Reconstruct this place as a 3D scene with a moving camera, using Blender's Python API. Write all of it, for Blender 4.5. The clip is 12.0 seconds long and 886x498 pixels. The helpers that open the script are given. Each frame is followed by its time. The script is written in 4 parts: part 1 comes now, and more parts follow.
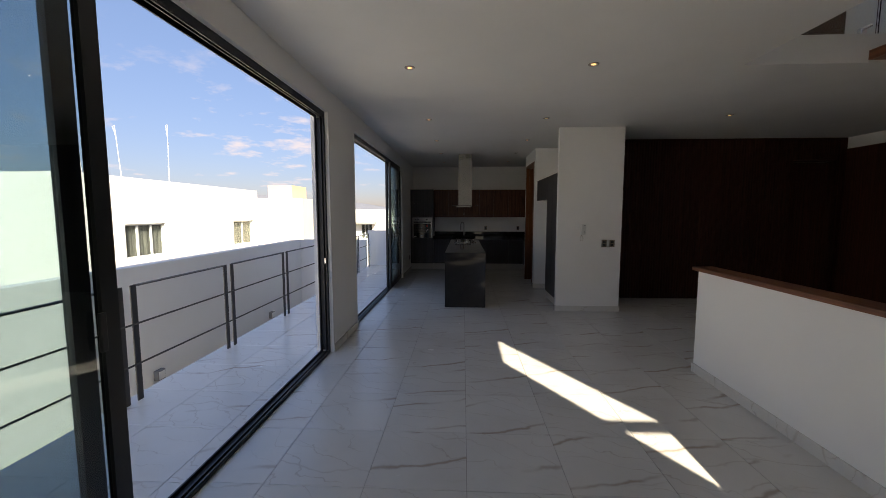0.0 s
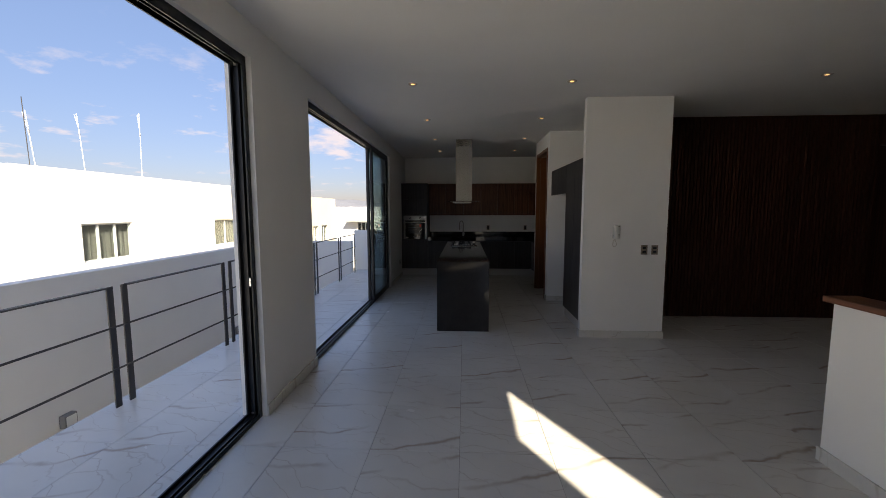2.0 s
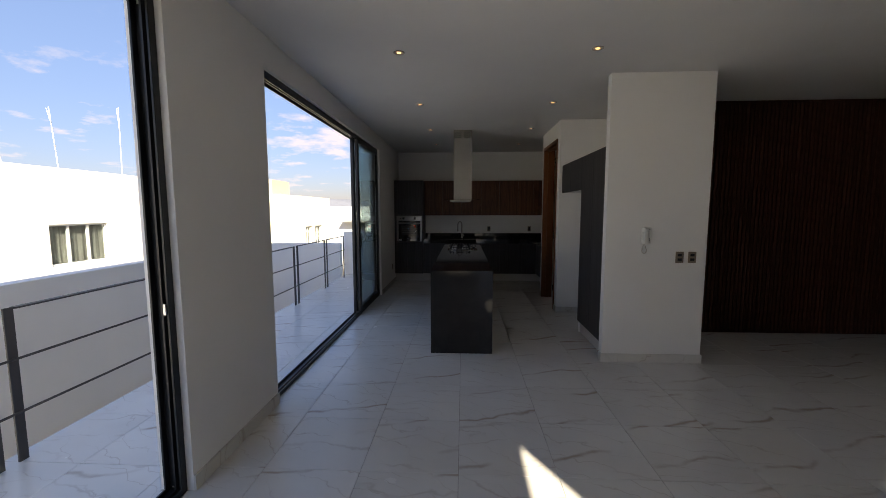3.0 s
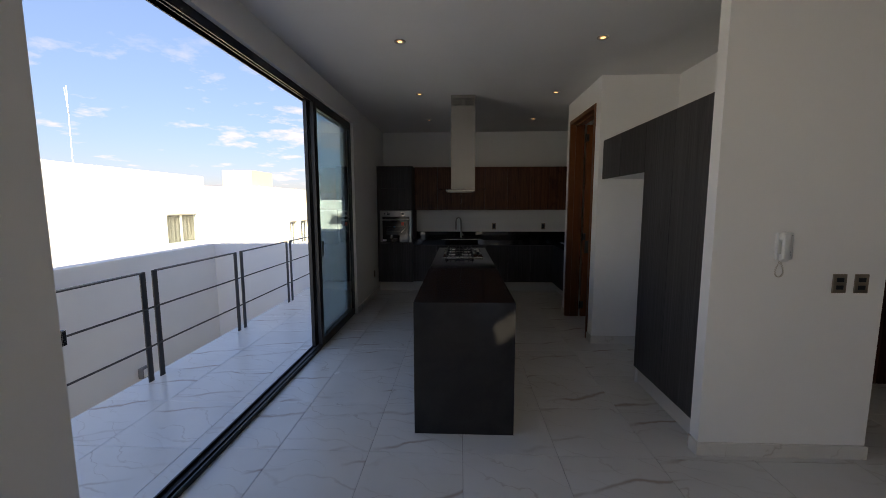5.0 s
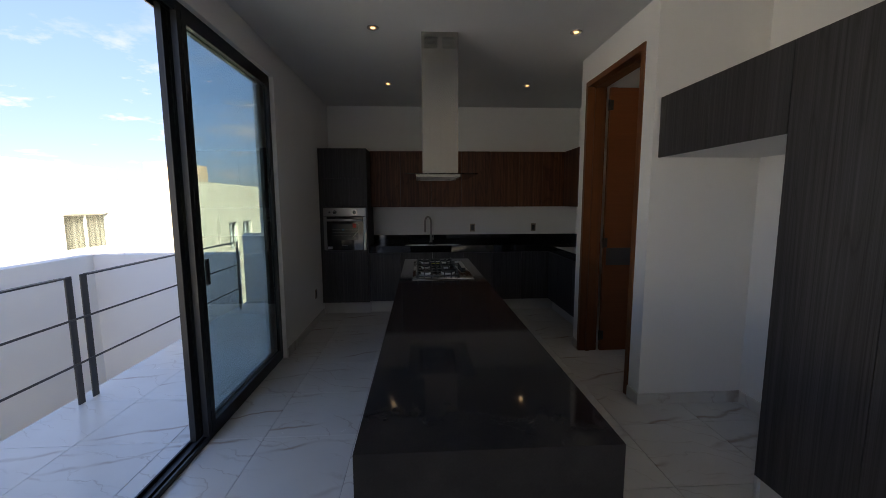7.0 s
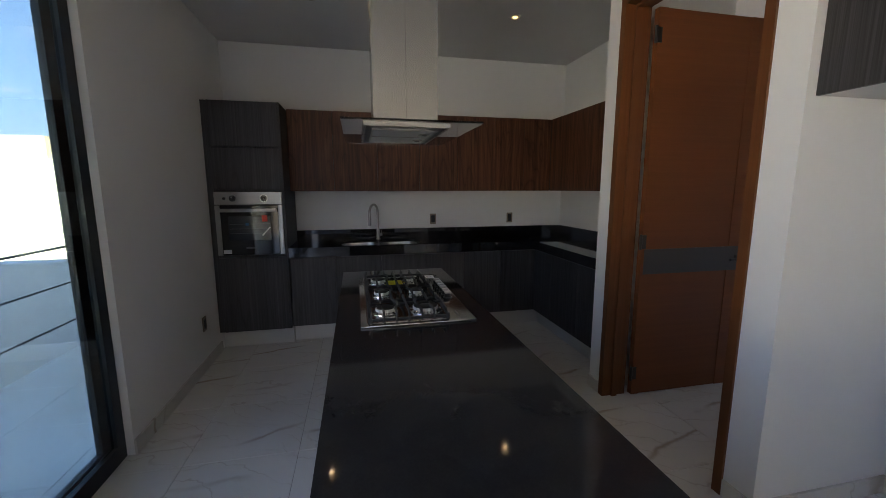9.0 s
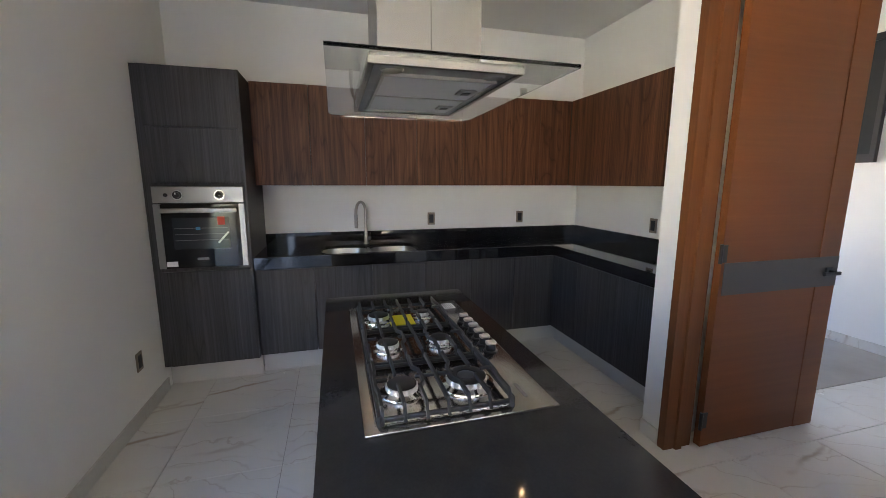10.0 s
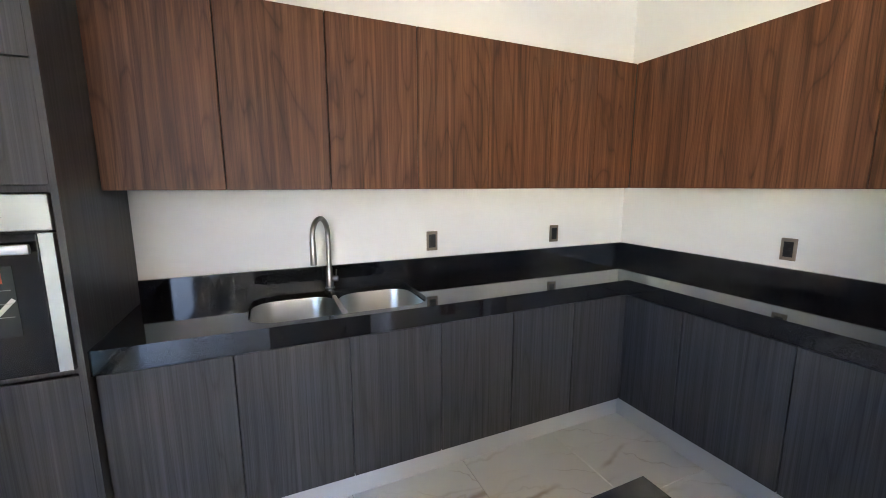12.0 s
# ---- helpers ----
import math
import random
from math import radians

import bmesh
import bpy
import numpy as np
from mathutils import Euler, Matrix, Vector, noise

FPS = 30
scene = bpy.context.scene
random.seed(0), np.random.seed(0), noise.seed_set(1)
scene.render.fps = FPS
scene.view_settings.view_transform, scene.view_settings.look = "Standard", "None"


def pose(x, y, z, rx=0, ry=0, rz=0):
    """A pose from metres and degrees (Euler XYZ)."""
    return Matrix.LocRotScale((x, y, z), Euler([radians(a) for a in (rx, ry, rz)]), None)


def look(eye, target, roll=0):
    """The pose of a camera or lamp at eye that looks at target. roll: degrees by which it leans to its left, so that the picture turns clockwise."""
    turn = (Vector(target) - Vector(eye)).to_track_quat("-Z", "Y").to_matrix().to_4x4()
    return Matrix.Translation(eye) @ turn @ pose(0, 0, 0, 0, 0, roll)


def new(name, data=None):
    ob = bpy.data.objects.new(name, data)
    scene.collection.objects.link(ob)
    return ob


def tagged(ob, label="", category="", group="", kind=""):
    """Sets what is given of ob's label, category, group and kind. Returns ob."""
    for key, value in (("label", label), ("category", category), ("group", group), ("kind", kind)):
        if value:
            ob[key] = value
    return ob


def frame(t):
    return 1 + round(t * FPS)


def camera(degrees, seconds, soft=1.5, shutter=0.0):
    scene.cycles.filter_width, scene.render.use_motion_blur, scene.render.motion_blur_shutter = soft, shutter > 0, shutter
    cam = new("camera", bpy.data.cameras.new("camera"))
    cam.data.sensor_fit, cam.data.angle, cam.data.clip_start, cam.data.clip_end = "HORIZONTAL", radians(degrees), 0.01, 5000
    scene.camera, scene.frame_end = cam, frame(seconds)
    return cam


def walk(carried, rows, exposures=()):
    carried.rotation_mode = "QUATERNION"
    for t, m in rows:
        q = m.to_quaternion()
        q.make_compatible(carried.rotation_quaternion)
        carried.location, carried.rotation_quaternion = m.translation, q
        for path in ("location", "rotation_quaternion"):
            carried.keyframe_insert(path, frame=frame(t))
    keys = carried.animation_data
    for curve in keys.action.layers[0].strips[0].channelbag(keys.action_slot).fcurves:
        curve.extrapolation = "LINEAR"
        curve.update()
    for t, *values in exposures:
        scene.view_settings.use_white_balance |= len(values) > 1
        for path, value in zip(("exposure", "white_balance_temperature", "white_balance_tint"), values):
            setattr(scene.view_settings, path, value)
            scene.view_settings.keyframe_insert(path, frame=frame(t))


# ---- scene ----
cam = camera(96.9, 12.0, 0.55)
PATH = [
    (0, (0.053, 0.078, 1.539), (-0.049, 2.067, 1.356), 0.0),
    (0.5, (0.06, 0.4, 1.537), (-0.039, 2.388, 1.35), -0.0),
    (1, (0.065, 0.739, 1.537), (-0.034, 2.727, 1.349), 0.0),
    (1.5, (0.069, 1.11, 1.536), (-0.032, 3.098, 1.345), 0.0),
    (2, (0.106, 1.498, 1.539), (-0.003, 3.486, 1.343), -0.1),
    (2.5, (0.106, 1.894, 1.523), (0.003, 3.882, 1.334), -0.1),
    (3, (0.103, 2.294, 1.535), (0.001, 4.282, 1.338), -0.1),
    (5, (0.06, 3.932, 1.526), (-0.027, 5.917, 1.298), -0.1),
    (5.5, (0.027, 4.338, 1.502), (-0.04, 6.324, 1.277), -0.2),
    (6, (-0.005, 4.723, 1.500), (-0.001, 6.709, 1.267), 0.0),
    (6.5, (-0.028, 5.139, 1.500), (0.040, 7.125, 1.274), -0.1),
    (7, (-0.076, 5.531, 1.482), (0.037, 7.514, 1.246), -0.2),
    (7.5, (-0.129, 5.886, 1.453), (0.066, 7.860, 1.199), -0.1),
    (9.5, (-0.153, 7.338, 1.436), (0.322, 9.255, 1.119), -0.0),
    (10, (-0.182, 7.698, 1.440), (0.340, 9.599, 1.109), 0.1),
    (10.5, (-0.171, 8.065, 1.437), (0.42, 9.948, 1.11), 0.0),
    (11, (-0.158, 8.415, 1.42), (0.478, 10.286, 1.109), -0.0),
    (11.5, (-0.194, 8.789, 1.456), (0.516, 10.629, 1.126), 0.2),
    (12, (-0.193, 9.136, 1.435), (0.606, 10.942, 1.118), -0.1),
]
EXPOSURES = [(0, 1.6, 7100, 10), (1, 1.53, 7100, 10), (3, 1.77, 7100, 10), (5, 1.92, 7100, 10), (6.8, 2.13, 7050, 10), (7.5, 2.62, 7050, 10), (9.5, 3.93, 7200, 9), (10.5, 5.45, 7350, 8), (11.3, 5.6, 7350, 7), (12, 5.97, 7300, 7)]
walk(cam, [(t, look(eye, target, roll)) for t, eye, target, roll in PATH], EXPOSURES)

# ---- world, sun ----
SUN_DIR = Vector((0.571, -1.0, 0.80)).normalized()
world = bpy.data.worlds.new("sky")
scene.world = world
world.use_nodes = True


def build_sky():
    nt = world.node_tree
    nt.nodes.clear()
    N, L = nt.nodes.new, nt.links.new
    out, bg = N("ShaderNodeOutputWorld"), N("ShaderNodeBackground")
    sky = N("ShaderNodeTexSky")
    sky.sky_type, sky.sun_disc = "NISHITA", False
    sky.sun_elevation, sky.sun_rotation = math.asin(SUN_DIR.z), math.atan2(SUN_DIR.x, SUN_DIR.y)
    sky.air_density, sky.dust_density, sky.ozone_density = 1.0, 0.3, 2.5
    bg.inputs["Strength"].default_value = 0.085
    co, sep = N("ShaderNodeTexCoord"), N("ShaderNodeSeparateXYZ")
    L(co.outputs["Generated"], sep.inputs[0])
    # flat cloud layer seen in perspective
    add = N("ShaderNodeMath"); add.operation, add.inputs[1].default_value = "ADD", 0.16
    L(sep.outputs["Z"], add.inputs[0])
    div = N("ShaderNodeVectorMath"); div.operation = "DIVIDE"
    comb = N("ShaderNodeCombineXYZ")
    for k in "XYZ":
        L(add.outputs[0], comb.inputs[k])
    L(co.outputs["Generated"], div.inputs[0]); L(comb.outputs[0], div.inputs[1])
    big, small = N("ShaderNodeTexNoise"), N("ShaderNodeTexNoise")
    big.inputs["Scale"].default_value, big.inputs["Detail"].default_value, big.inputs["Roughness"].default_value = 3.4, 8, 0.58
    small.inputs["Scale"].default_value, small.inputs["Detail"].default_value = 0.9, 2
    L(div.outputs[0], big.inputs["Vector"]); L(div.outputs[0], small.inputs["Vector"])
    mul = N("ShaderNodeMath"); mul.operation = "MULTIPLY_ADD"; mul.inputs[1].default_value = 0.45
    L(small.outputs["Fac"], mul.inputs[0]); L(big.outputs["Fac"], mul.inputs[2])
    ramp = N("ShaderNodeValToRGB")
    ramp.color_ramp.elements[0].position, ramp.color_ramp.elements[1].position = 0.79, 0.93
    L(mul.outputs[0], ramp.inputs[0])
    low = N("ShaderNodeMapRange")
    for k, v in (("From Min", 0.34), ("From Max", 0.2), ("To Min", 0.12), ("To Max", 0.8)):
        low.inputs[k].default_value = v
    L(sep.outputs["Z"], low.inputs["Value"])
    fac = N("ShaderNodeMath"); fac.operation = "MULTIPLY"
    L(ramp.outputs["Color"], fac.inputs[0]); L(low.outputs[0], fac.inputs[1])
    mix = N("ShaderNodeMix"); mix.data_type = "RGBA"
    mix.inputs["B"].default_value = (3.9, 3.45, 3.6, 1)
    # thinner haze towards the horizon
    haze = N("ShaderNodeValToRGB")
    haze.color_ramp.elements[0].position, haze.color_ramp.elements[1].position = 0.0, 0.75
    haze.color_ramp.elements[0].color, haze.color_ramp.elements[1].color = (0.275, 0.252, 0.33, 1), (1.15, 1.06, 1.1, 1)
    L(sep.outputs["Z"], haze.inputs[0])
    tone = N("ShaderNodeMix"); tone.data_type, tone.blend_type = "RGBA", "MULTIPLY"
    tone.inputs["Factor"].default_value = 1.0
    L(sky.outputs[0], tone.inputs["A"]); L(haze.outputs[0], tone.inputs["B"])
    L(fac.outputs[0], mix.inputs["Factor"]); L(tone.outputs["Result"], mix.inputs["A"])
    L(mix.outputs["Result"], bg.inputs["Color"]); L(bg.outputs[0], out.inputs["Surface"])


build_sky()
sun = new("sun", bpy.data.lights.new("sun", "SUN"))
sun.data.energy, sun.data.angle, sun.data.color = 4.3, radians(0.5), (1.0, 0.92, 0.79)
sun.matrix_world = look(SUN_DIR * 30, (0, 0, 0))

# ---- materials ----
def mat(name, color, rough=0.5, metal=0.0, spec=0.5):
    m = bpy.data.materials.new(name)
    m.use_nodes = True
    b = m.node_tree.nodes["Principled BSDF"]
    b.inputs["Base Color"].default_value = (*color, 1)
    b.inputs["Roughness"].default_value, b.inputs["Metallic"].default_value = rough, metal
    b.inputs["Specular IOR Level"].default_value = spec
    return m


def nodes_of(m):
    nt = m.node_tree
    return nt, nt.nodes.new, nt.links.new, nt.nodes["Principled BSDF"]


def coords(nt, scale, shift=True, rot=(0, 0, 0)):
    """Object coordinates in metres, scaled, shifted at random from object to object."""
    N, L = nt.nodes.new, nt.links.new
    co, mp = N("ShaderNodeTexCoord"), N("ShaderNodeMapping")
    mp.inputs["Scale"].default_value = scale
    mp.inputs["Rotation"].default_value = rot
    L(co.outputs["Object"], mp.inputs["Vector"])
    if shift:
        info, comb = N("ShaderNodeObjectInfo"), N("ShaderNodeCombineXYZ")
        for k, f in (("X", 37.0), ("Y", 53.0), ("Z", 71.0)):
            mu = N("ShaderNodeMath"); mu.operation, mu.inputs[1].default_value = "MULTIPLY", f
            L(info.outputs["Random"], mu.inputs[0]); L(mu.outputs[0], comb.inputs[k])
        L(comb.outputs[0], mp.inputs["Location"])
    return mp.outputs["Vector"]


def noise_node(nt, vec, scale, detail=4, rough=0.55, distort=0.0):
    n = nt.nodes.new("ShaderNodeTexNoise")
    for k, v in (("Scale", scale), ("Detail", detail), ("Roughness", rough), ("Distortion", distort)):
        n.inputs[k].default_value = v
    nt.links.new(vec, n.inputs["Vector"])
    return n.outputs["Fac"]


def ramp_node(nt, fac, stops):
    r = nt.nodes.new("ShaderNodeValToRGB")
    while len(r.color_ramp.elements) < len(stops):
        r.color_ramp.elements.new(0.5)
    for e, (p, c) in zip(r.color_ramp.elements, stops):
        e.position, e.color = p, (*c, 1)
    nt.links.new(fac, r.inputs[0])
    return r.outputs["Color"]


def mix_node(nt, fac, a, b, mode="MIX"):
    m = nt.nodes.new("ShaderNodeMix")
    m.data_type, m.blend_type = "RGBA", mode
    for key, v in (("Factor", fac), ("A", a), ("B", b)):
        if isinstance(v, (int, float)):
            m.inputs[key].default_value = v
        elif isinstance(v, tuple):
            m.inputs[key].default_value = (*v, 1)
        else:
            nt.links.new(v, m.inputs[key])
    return m.outputs["Result"]


def bump_node(nt, b, height, strength, distance=0.01):
    bp = nt.nodes.new("ShaderNodeBump")
    bp.inputs["Strength"].default_value, bp.inputs["Distance"].default_value = strength, distance
    nt.links.new(height, bp.inputs["Height"])
    nt.links.new(bp.outputs[0], b.inputs["Normal"])


def range_node(nt, fac, lo, hi):
    m = nt.nodes.new("ShaderNodeMapRange")
    m.inputs["To Min"].default_value, m.inputs["To Max"].default_value = lo, hi
    nt.links.new(fac, m.inputs["Value"])
    return m.outputs[0]


def paint(name, color, rough=0.6, dirt=0.06):
    m = mat(name, color, rough)
    nt, N, L, b = nodes_of(m)
    v = coords(nt, (1, 1, 1), False)
    stain = noise_node(nt, v, 0.9, 5)
    dark = tuple(c * (1 - dirt) for c in color)
    L(ramp_node(nt, stain, [(0.35, dark), (0.65, color)]), b.inputs["Base Color"])
    bump_node(nt, b, noise_node(nt, v, 140, 3), 0.12, 0.002)
    return m


def wood(name, dark, mid, light, rough=0.45, across=7.0, along=0.45, axis="z", bump=0.1, figure_amount=0.5, streak=0.6, rings=14.0, stripe=1.0, spec=0.5, arch=1.0):
    """Wood veneer: broad figure, dark streaks and fine fibres; axis is the way of the grain."""
    m = mat(name, mid, rough, 0.0, spec)
    nt, N, L, b = nodes_of(m)

    def sc(f, g):
        return {"z": (across * f, across * f, along * g), "x": (along * g, across * f, across * f), "y": (across * f, along * g, across * f)}[axis]

    v = coords(nt, sc(1, 1))
    figure = noise_node(nt, coords(nt, sc(0.62, 1.25 * arch)), 0.8, 2, 0.5, 0.5)
    mu = N("ShaderNodeMath"); mu.operation, mu.inputs[1].default_value = "MULTIPLY", rings
    L(figure, mu.inputs[0])
    fr = N("ShaderNodeMath"); fr.operation, fr.inputs[1].default_value = "PINGPONG", 1.0
    L(mu.outputs[0], fr.inputs[0])
    fibre = noise_node(nt, coords(nt, sc(9, 2.2)), 2.0, 6, 0.7)
    lines = noise_node(nt, coords(nt, sc(3.2, 0.7)), 1.5, 4, 0.6, 0.2)
    col = ramp_node(nt, lines, [(0.5 - 0.22 / stripe, dark), (0.5, mid), (0.5 + 0.22 / stripe, light)])
    ring = ramp_node(nt, fr.outputs[0], [(0.0, (0.5, 0.45, 0.42)), (0.16, (0.86, 0.84, 0.82)), (0.5, (1.0, 1.0, 1.0)), (1.0, (1.1, 1.1, 1.1))])
    col = mix_node(nt, figure_amount, col, ring, "MULTIPLY")
    fib = ramp_node(nt, fibre, [(0.36, (0.6, 0.57, 0.55)), (0.56, (1.06, 1.06, 1.06))])
    col = mix_node(nt, streak, col, fib, "MULTIPLY")
    broad = ramp_node(nt, noise_node(nt, coords(nt, sc(0.35, 0.6)), 1.0, 2), [(0.3, (0.8, 0.78, 0.76)), (0.7, (1.12, 1.11, 1.1))])
    L(mix_node(nt, 0.7, col, broad, "MULTIPLY"), b.inputs["Base Color"])
    L(range_node(nt, fibre, rough - 0.06, rough + 0.1), b.inputs["Roughness"])
    bump_node(nt, b, fibre, bump, 0.001)
    return m


def marble_tile(name, local):
    m = mat(name, (0.62, 0.6, 0.57), 0.2)
    nt, N, L, b = nodes_of(m)
    v = coords(nt, (1, 1, 1), local)
    def layer(seed, scale, warp_by, thin, gate_lo):
        warp = N("ShaderNodeVectorMath"); warp.operation = "MULTIPLY_ADD"
        n1 = N("ShaderNodeTexNoise")
        n1.inputs["Scale"].default_value, n1.inputs["Detail"].default_value, n1.inputs["Roughness"].default_value = 1.8, 5, 0.5
        off = N("ShaderNodeVectorMath"); off.operation, off.inputs[1].default_value = "ADD", (seed, seed * 1.7, seed * 0.6)
        L(v, off.inputs[0]); L(off.outputs[0], n1.inputs["Vector"])
        L(n1.outputs["Color"], warp.inputs[0]); warp.inputs[1].default_value = (warp_by * 0.6, warp_by, 0.1); L(off.outputs[0], warp.inputs[2])
        turn = N("ShaderNodeMapping"); turn.inputs["Rotation"].default_value = (0, 0, radians(-14 + 6 * seed))
        L(warp.outputs[0], turn.inputs["Vector"])
        w = N("ShaderNodeTexWave"); w.bands_direction = "Y"
        for k, val in (("Scale", scale), ("Distortion", 0.5), ("Detail", 2), ("Detail Scale", 2.0)):
            w.inputs[k].default_value = val
        L(turn.outputs[0], w.inputs["Vector"])
        line = ramp_node(nt, w.outputs["Fac"], [(0.0, (1, 1, 1)), (thin * 0.35, (0.5, 0.5, 0.5)), (thin, (0.06, 0.06, 0.06)), (thin * 2.2, (0, 0, 0))])
        gate = ramp_node(nt, noise_node(nt, off.outputs[0], 1.9, 3), [(gate_lo, (0, 0, 0)), (gate_lo + 0.16, (1, 1, 1))])
        return mix_node(nt, 1.0, line, gate, "MULTIPLY")

    veins = mix_node(nt, 1.0, layer(0.0, 0.75, 0.32, 0.022, 0.44), mix_node(nt, 0.55, layer(3.0, 1.3, 0.5, 0.018, 0.47), (0.0, 0.0, 0.0)), "LIGHTEN")
    veins = mix_node(nt, 1.0, veins, mix_node(nt, 0.5, layer(7.0, 2.1, 0.75, 0.013, 0.42), (0.0, 0.0, 0.0)), "LIGHTEN")
    cloud = noise_node(nt, v, 1.6, 4)
    base = ramp_node(nt, cloud, [(0.25, (0.64, 0.615, 0.57)), (0.5, (0.69, 0.668, 0.625)), (0.75, (0.73, 0.71, 0.665))])
    bw = N("ShaderNodeRGBToBW"); L(veins, bw.inputs[0])
    sc = N("ShaderNodeMath"); sc.operation, sc.inputs[1].default_value = "MULTIPLY", 0.68
    L(bw.outputs[0], sc.inputs[0])
    L(mix_node(nt, sc.outputs[0], base, (0.32, 0.235, 0.17)), b.inputs["Base Color"])
    L(range_node(nt, noise_node(nt, v, 5, 5), 0.23, 0.29), b.inputs["Roughness"])
    return m


def granite(name, rough, speck, spec=0.5, base=(0.0155, 0.015, 0.016)):
    m = mat(name, (0.012, 0.012, 0.013), rough, 0.0, spec)
    nt, N, L, b = nodes_of(m)
    v = coords(nt, (1, 1, 1), False)
    s = noise_node(nt, v, 190, 3, 0.7)
    col = ramp_node(nt, s, [(0.4, tuple(0.52 * c for c in base)), (0.62, base), (0.72, speck)] if speck else [(0.3, tuple(0.88 * c for c in base)), (0.7, tuple(1.1 * c for c in base))])
    blot = ramp_node(nt, noise_node(nt, v, 5.5, 6, 0.65, 0.4), [(0.35, (0.72, 0.72, 0.72)), (0.62, (1.12, 1.12, 1.12))])
    col = mix_node(nt, 0.8, col, blot, "MULTIPLY")
    L(col, b.inputs["Base Color"])
    L(range_node(nt, noise_node(nt, v, 4, 6, 0.6), rough * 0.85, rough * 1.2), b.inputs["Roughness"])
    return m


def steel(name, color=(0.56, 0.55, 0.53), rough=0.28, axis=(2, 2, 90)):
    """Brushed steel; axis: how fast the brushing changes along x, y, z."""
    m = mat(name, color, rough, 1.0)
    nt, N, L, b = nodes_of(m)
    n = noise_node(nt, coords(nt, axis, False), 8, 3)
    smear = noise_node(nt, coords(nt, (1, 1, 1), False), 7, 4)
    L(range_node(nt, mix_node(nt, 0.5, n, smear), rough * 0.92, rough * 1.1), b.inputs["Roughness"])
    return m


def glass(name, tint=(1, 1, 1), rough=0.0):
    m = bpy.data.materials.new(name)
    m.use_nodes = True
    b = m.node_tree.nodes["Principled BSDF"]
    b.inputs["Base Color"].default_value = (*tint, 1)
    b.inputs["Transmission Weight"].default_value = 1.0
    b.inputs["Roughness"].default_value, b.inputs["IOR"].default_value = rough, 1.45
    return m


def glow(name, color, strength):
    m = mat(name, color, 0.5)
    b = m.node_tree.nodes["Principled BSDF"]
    b.inputs["Emission Color"].default_value, b.inputs["Emission Strength"].default_value = (*color, 1), strength
    return m


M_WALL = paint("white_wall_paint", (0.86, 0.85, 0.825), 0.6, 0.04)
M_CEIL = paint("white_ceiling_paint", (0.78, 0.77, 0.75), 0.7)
M_OUT = paint("white_render_outside", (0.87, 0.85, 0.79), 0.8, 0.05)
M_CREAM = paint("cream_render_outside", (0.8, 0.72, 0.54), 0.8, 0.05)
M_PEACH = paint("peach_render_outside", (0.66, 0.47, 0.31), 0.8, 0.06)
M_PARAPET = paint("parapet_render", (0.78, 0.78, 0.77), 0.8, 0.05)
M_TILE = marble_tile("marble_tile", True)
M_TILE2 = marble_tile("marble_tile_rest", False)
M_GROUT = paint("grout", (0.3, 0.27, 0.23), 0.9)
M_SKIRT = marble_tile("marble_skirting", False)
M_FRAME = mat("black_aluminium", (0.022, 0.023, 0.025), 0.38, 0.3)
M_GLASS = glass("window_glass", (0.57, 0.66, 0.67))
M_CLEAR = glass("clear_glass", (0.95, 0.98, 0.97))
M_WALNUT = wood("walnut", (0.05, 0.019, 0.010), (0.122, 0.050, 0.025), (0.2, 0.088, 0.046), 0.45, 8.0, 0.5, "z", 0.08, 0.75, 0.9, 24.0, 0.75, 0.3, 1.15)
M_SLAT = wood("dark_slat_wood", (0.034, 0.012, 0.006), (0.056, 0.019, 0.010), (0.080, 0.029, 0.016), 0.62, 12, 0.6, spec=0.2)
M_CHAR = wood("charcoal_wood", (0.036, 0.0345, 0.0352), (0.054, 0.052, 0.053), (0.080, 0.077, 0.078), 0.45, 15.0, 0.35, "z", 0.25, 0.6, 0.8, 22.0, 0.85, 0.4, 0.8)
M_DOOR = wood("door_wood", (0.160, 0.052, 0.017), (0.182, 0.060, 0.020), (0.205, 0.070, 0.024), 0.4, 8.0, 0.5, "x", 0.03, 0.06, 0.14, 14.0, 0.6, 0.25)
M_JAMB = wood("jamb_wood", (0.14, 0.049, 0.016), (0.16, 0.057, 0.02), (0.185, 0.067, 0.024), 0.4, 6.0, 0.4, "z", 0.03, 0.08, 0.16, 14.0, 0.8, 0.3)
M_CAP = wood("cap_wood", (0.12, 0.04, 0.015), (0.18, 0.066, 0.027), (0.24, 0.092, 0.04), 0.4, 9.0, 0.5, "y", 0.05, 0.3, 0.4)
M_GRANITE = granite("black_granite", 0.045, (0.075, 0.075, 0.08))
M_ISLAND = granite("island_granite", 0.06, None, 0.26, (0.0255, 0.024, 0.0232))
M_STEEL = steel("brushed_steel", (0.34, 0.33, 0.315), 0.36)
M_HOOD = steel("dull_hood_steel", (0.37, 0.355, 0.325), 0.26)
M_UNDER = mat("dark_hood_steel", (0.16, 0.16, 0.165), 0.35, 0.8)
M_STEELX = steel("brushed_steel_plate", (0.52, 0.5, 0.47), 0.16, (3, 60, 3))
M_HOODLAMP = mat("frosted_lamp_glass", (0.36, 0.38, 0.42), 0.25)
M_SINK = steel("satin_sink_steel", (0.44, 0.42, 0.39), 0.3, (30, 30, 2))
M_KNOB = mat("satin_knob_steel", (0.56, 0.52, 0.46), 0.45, 0.7)
M_CHROME = mat("chrome", (0.7, 0.7, 0.7), 0.12, 1.0)
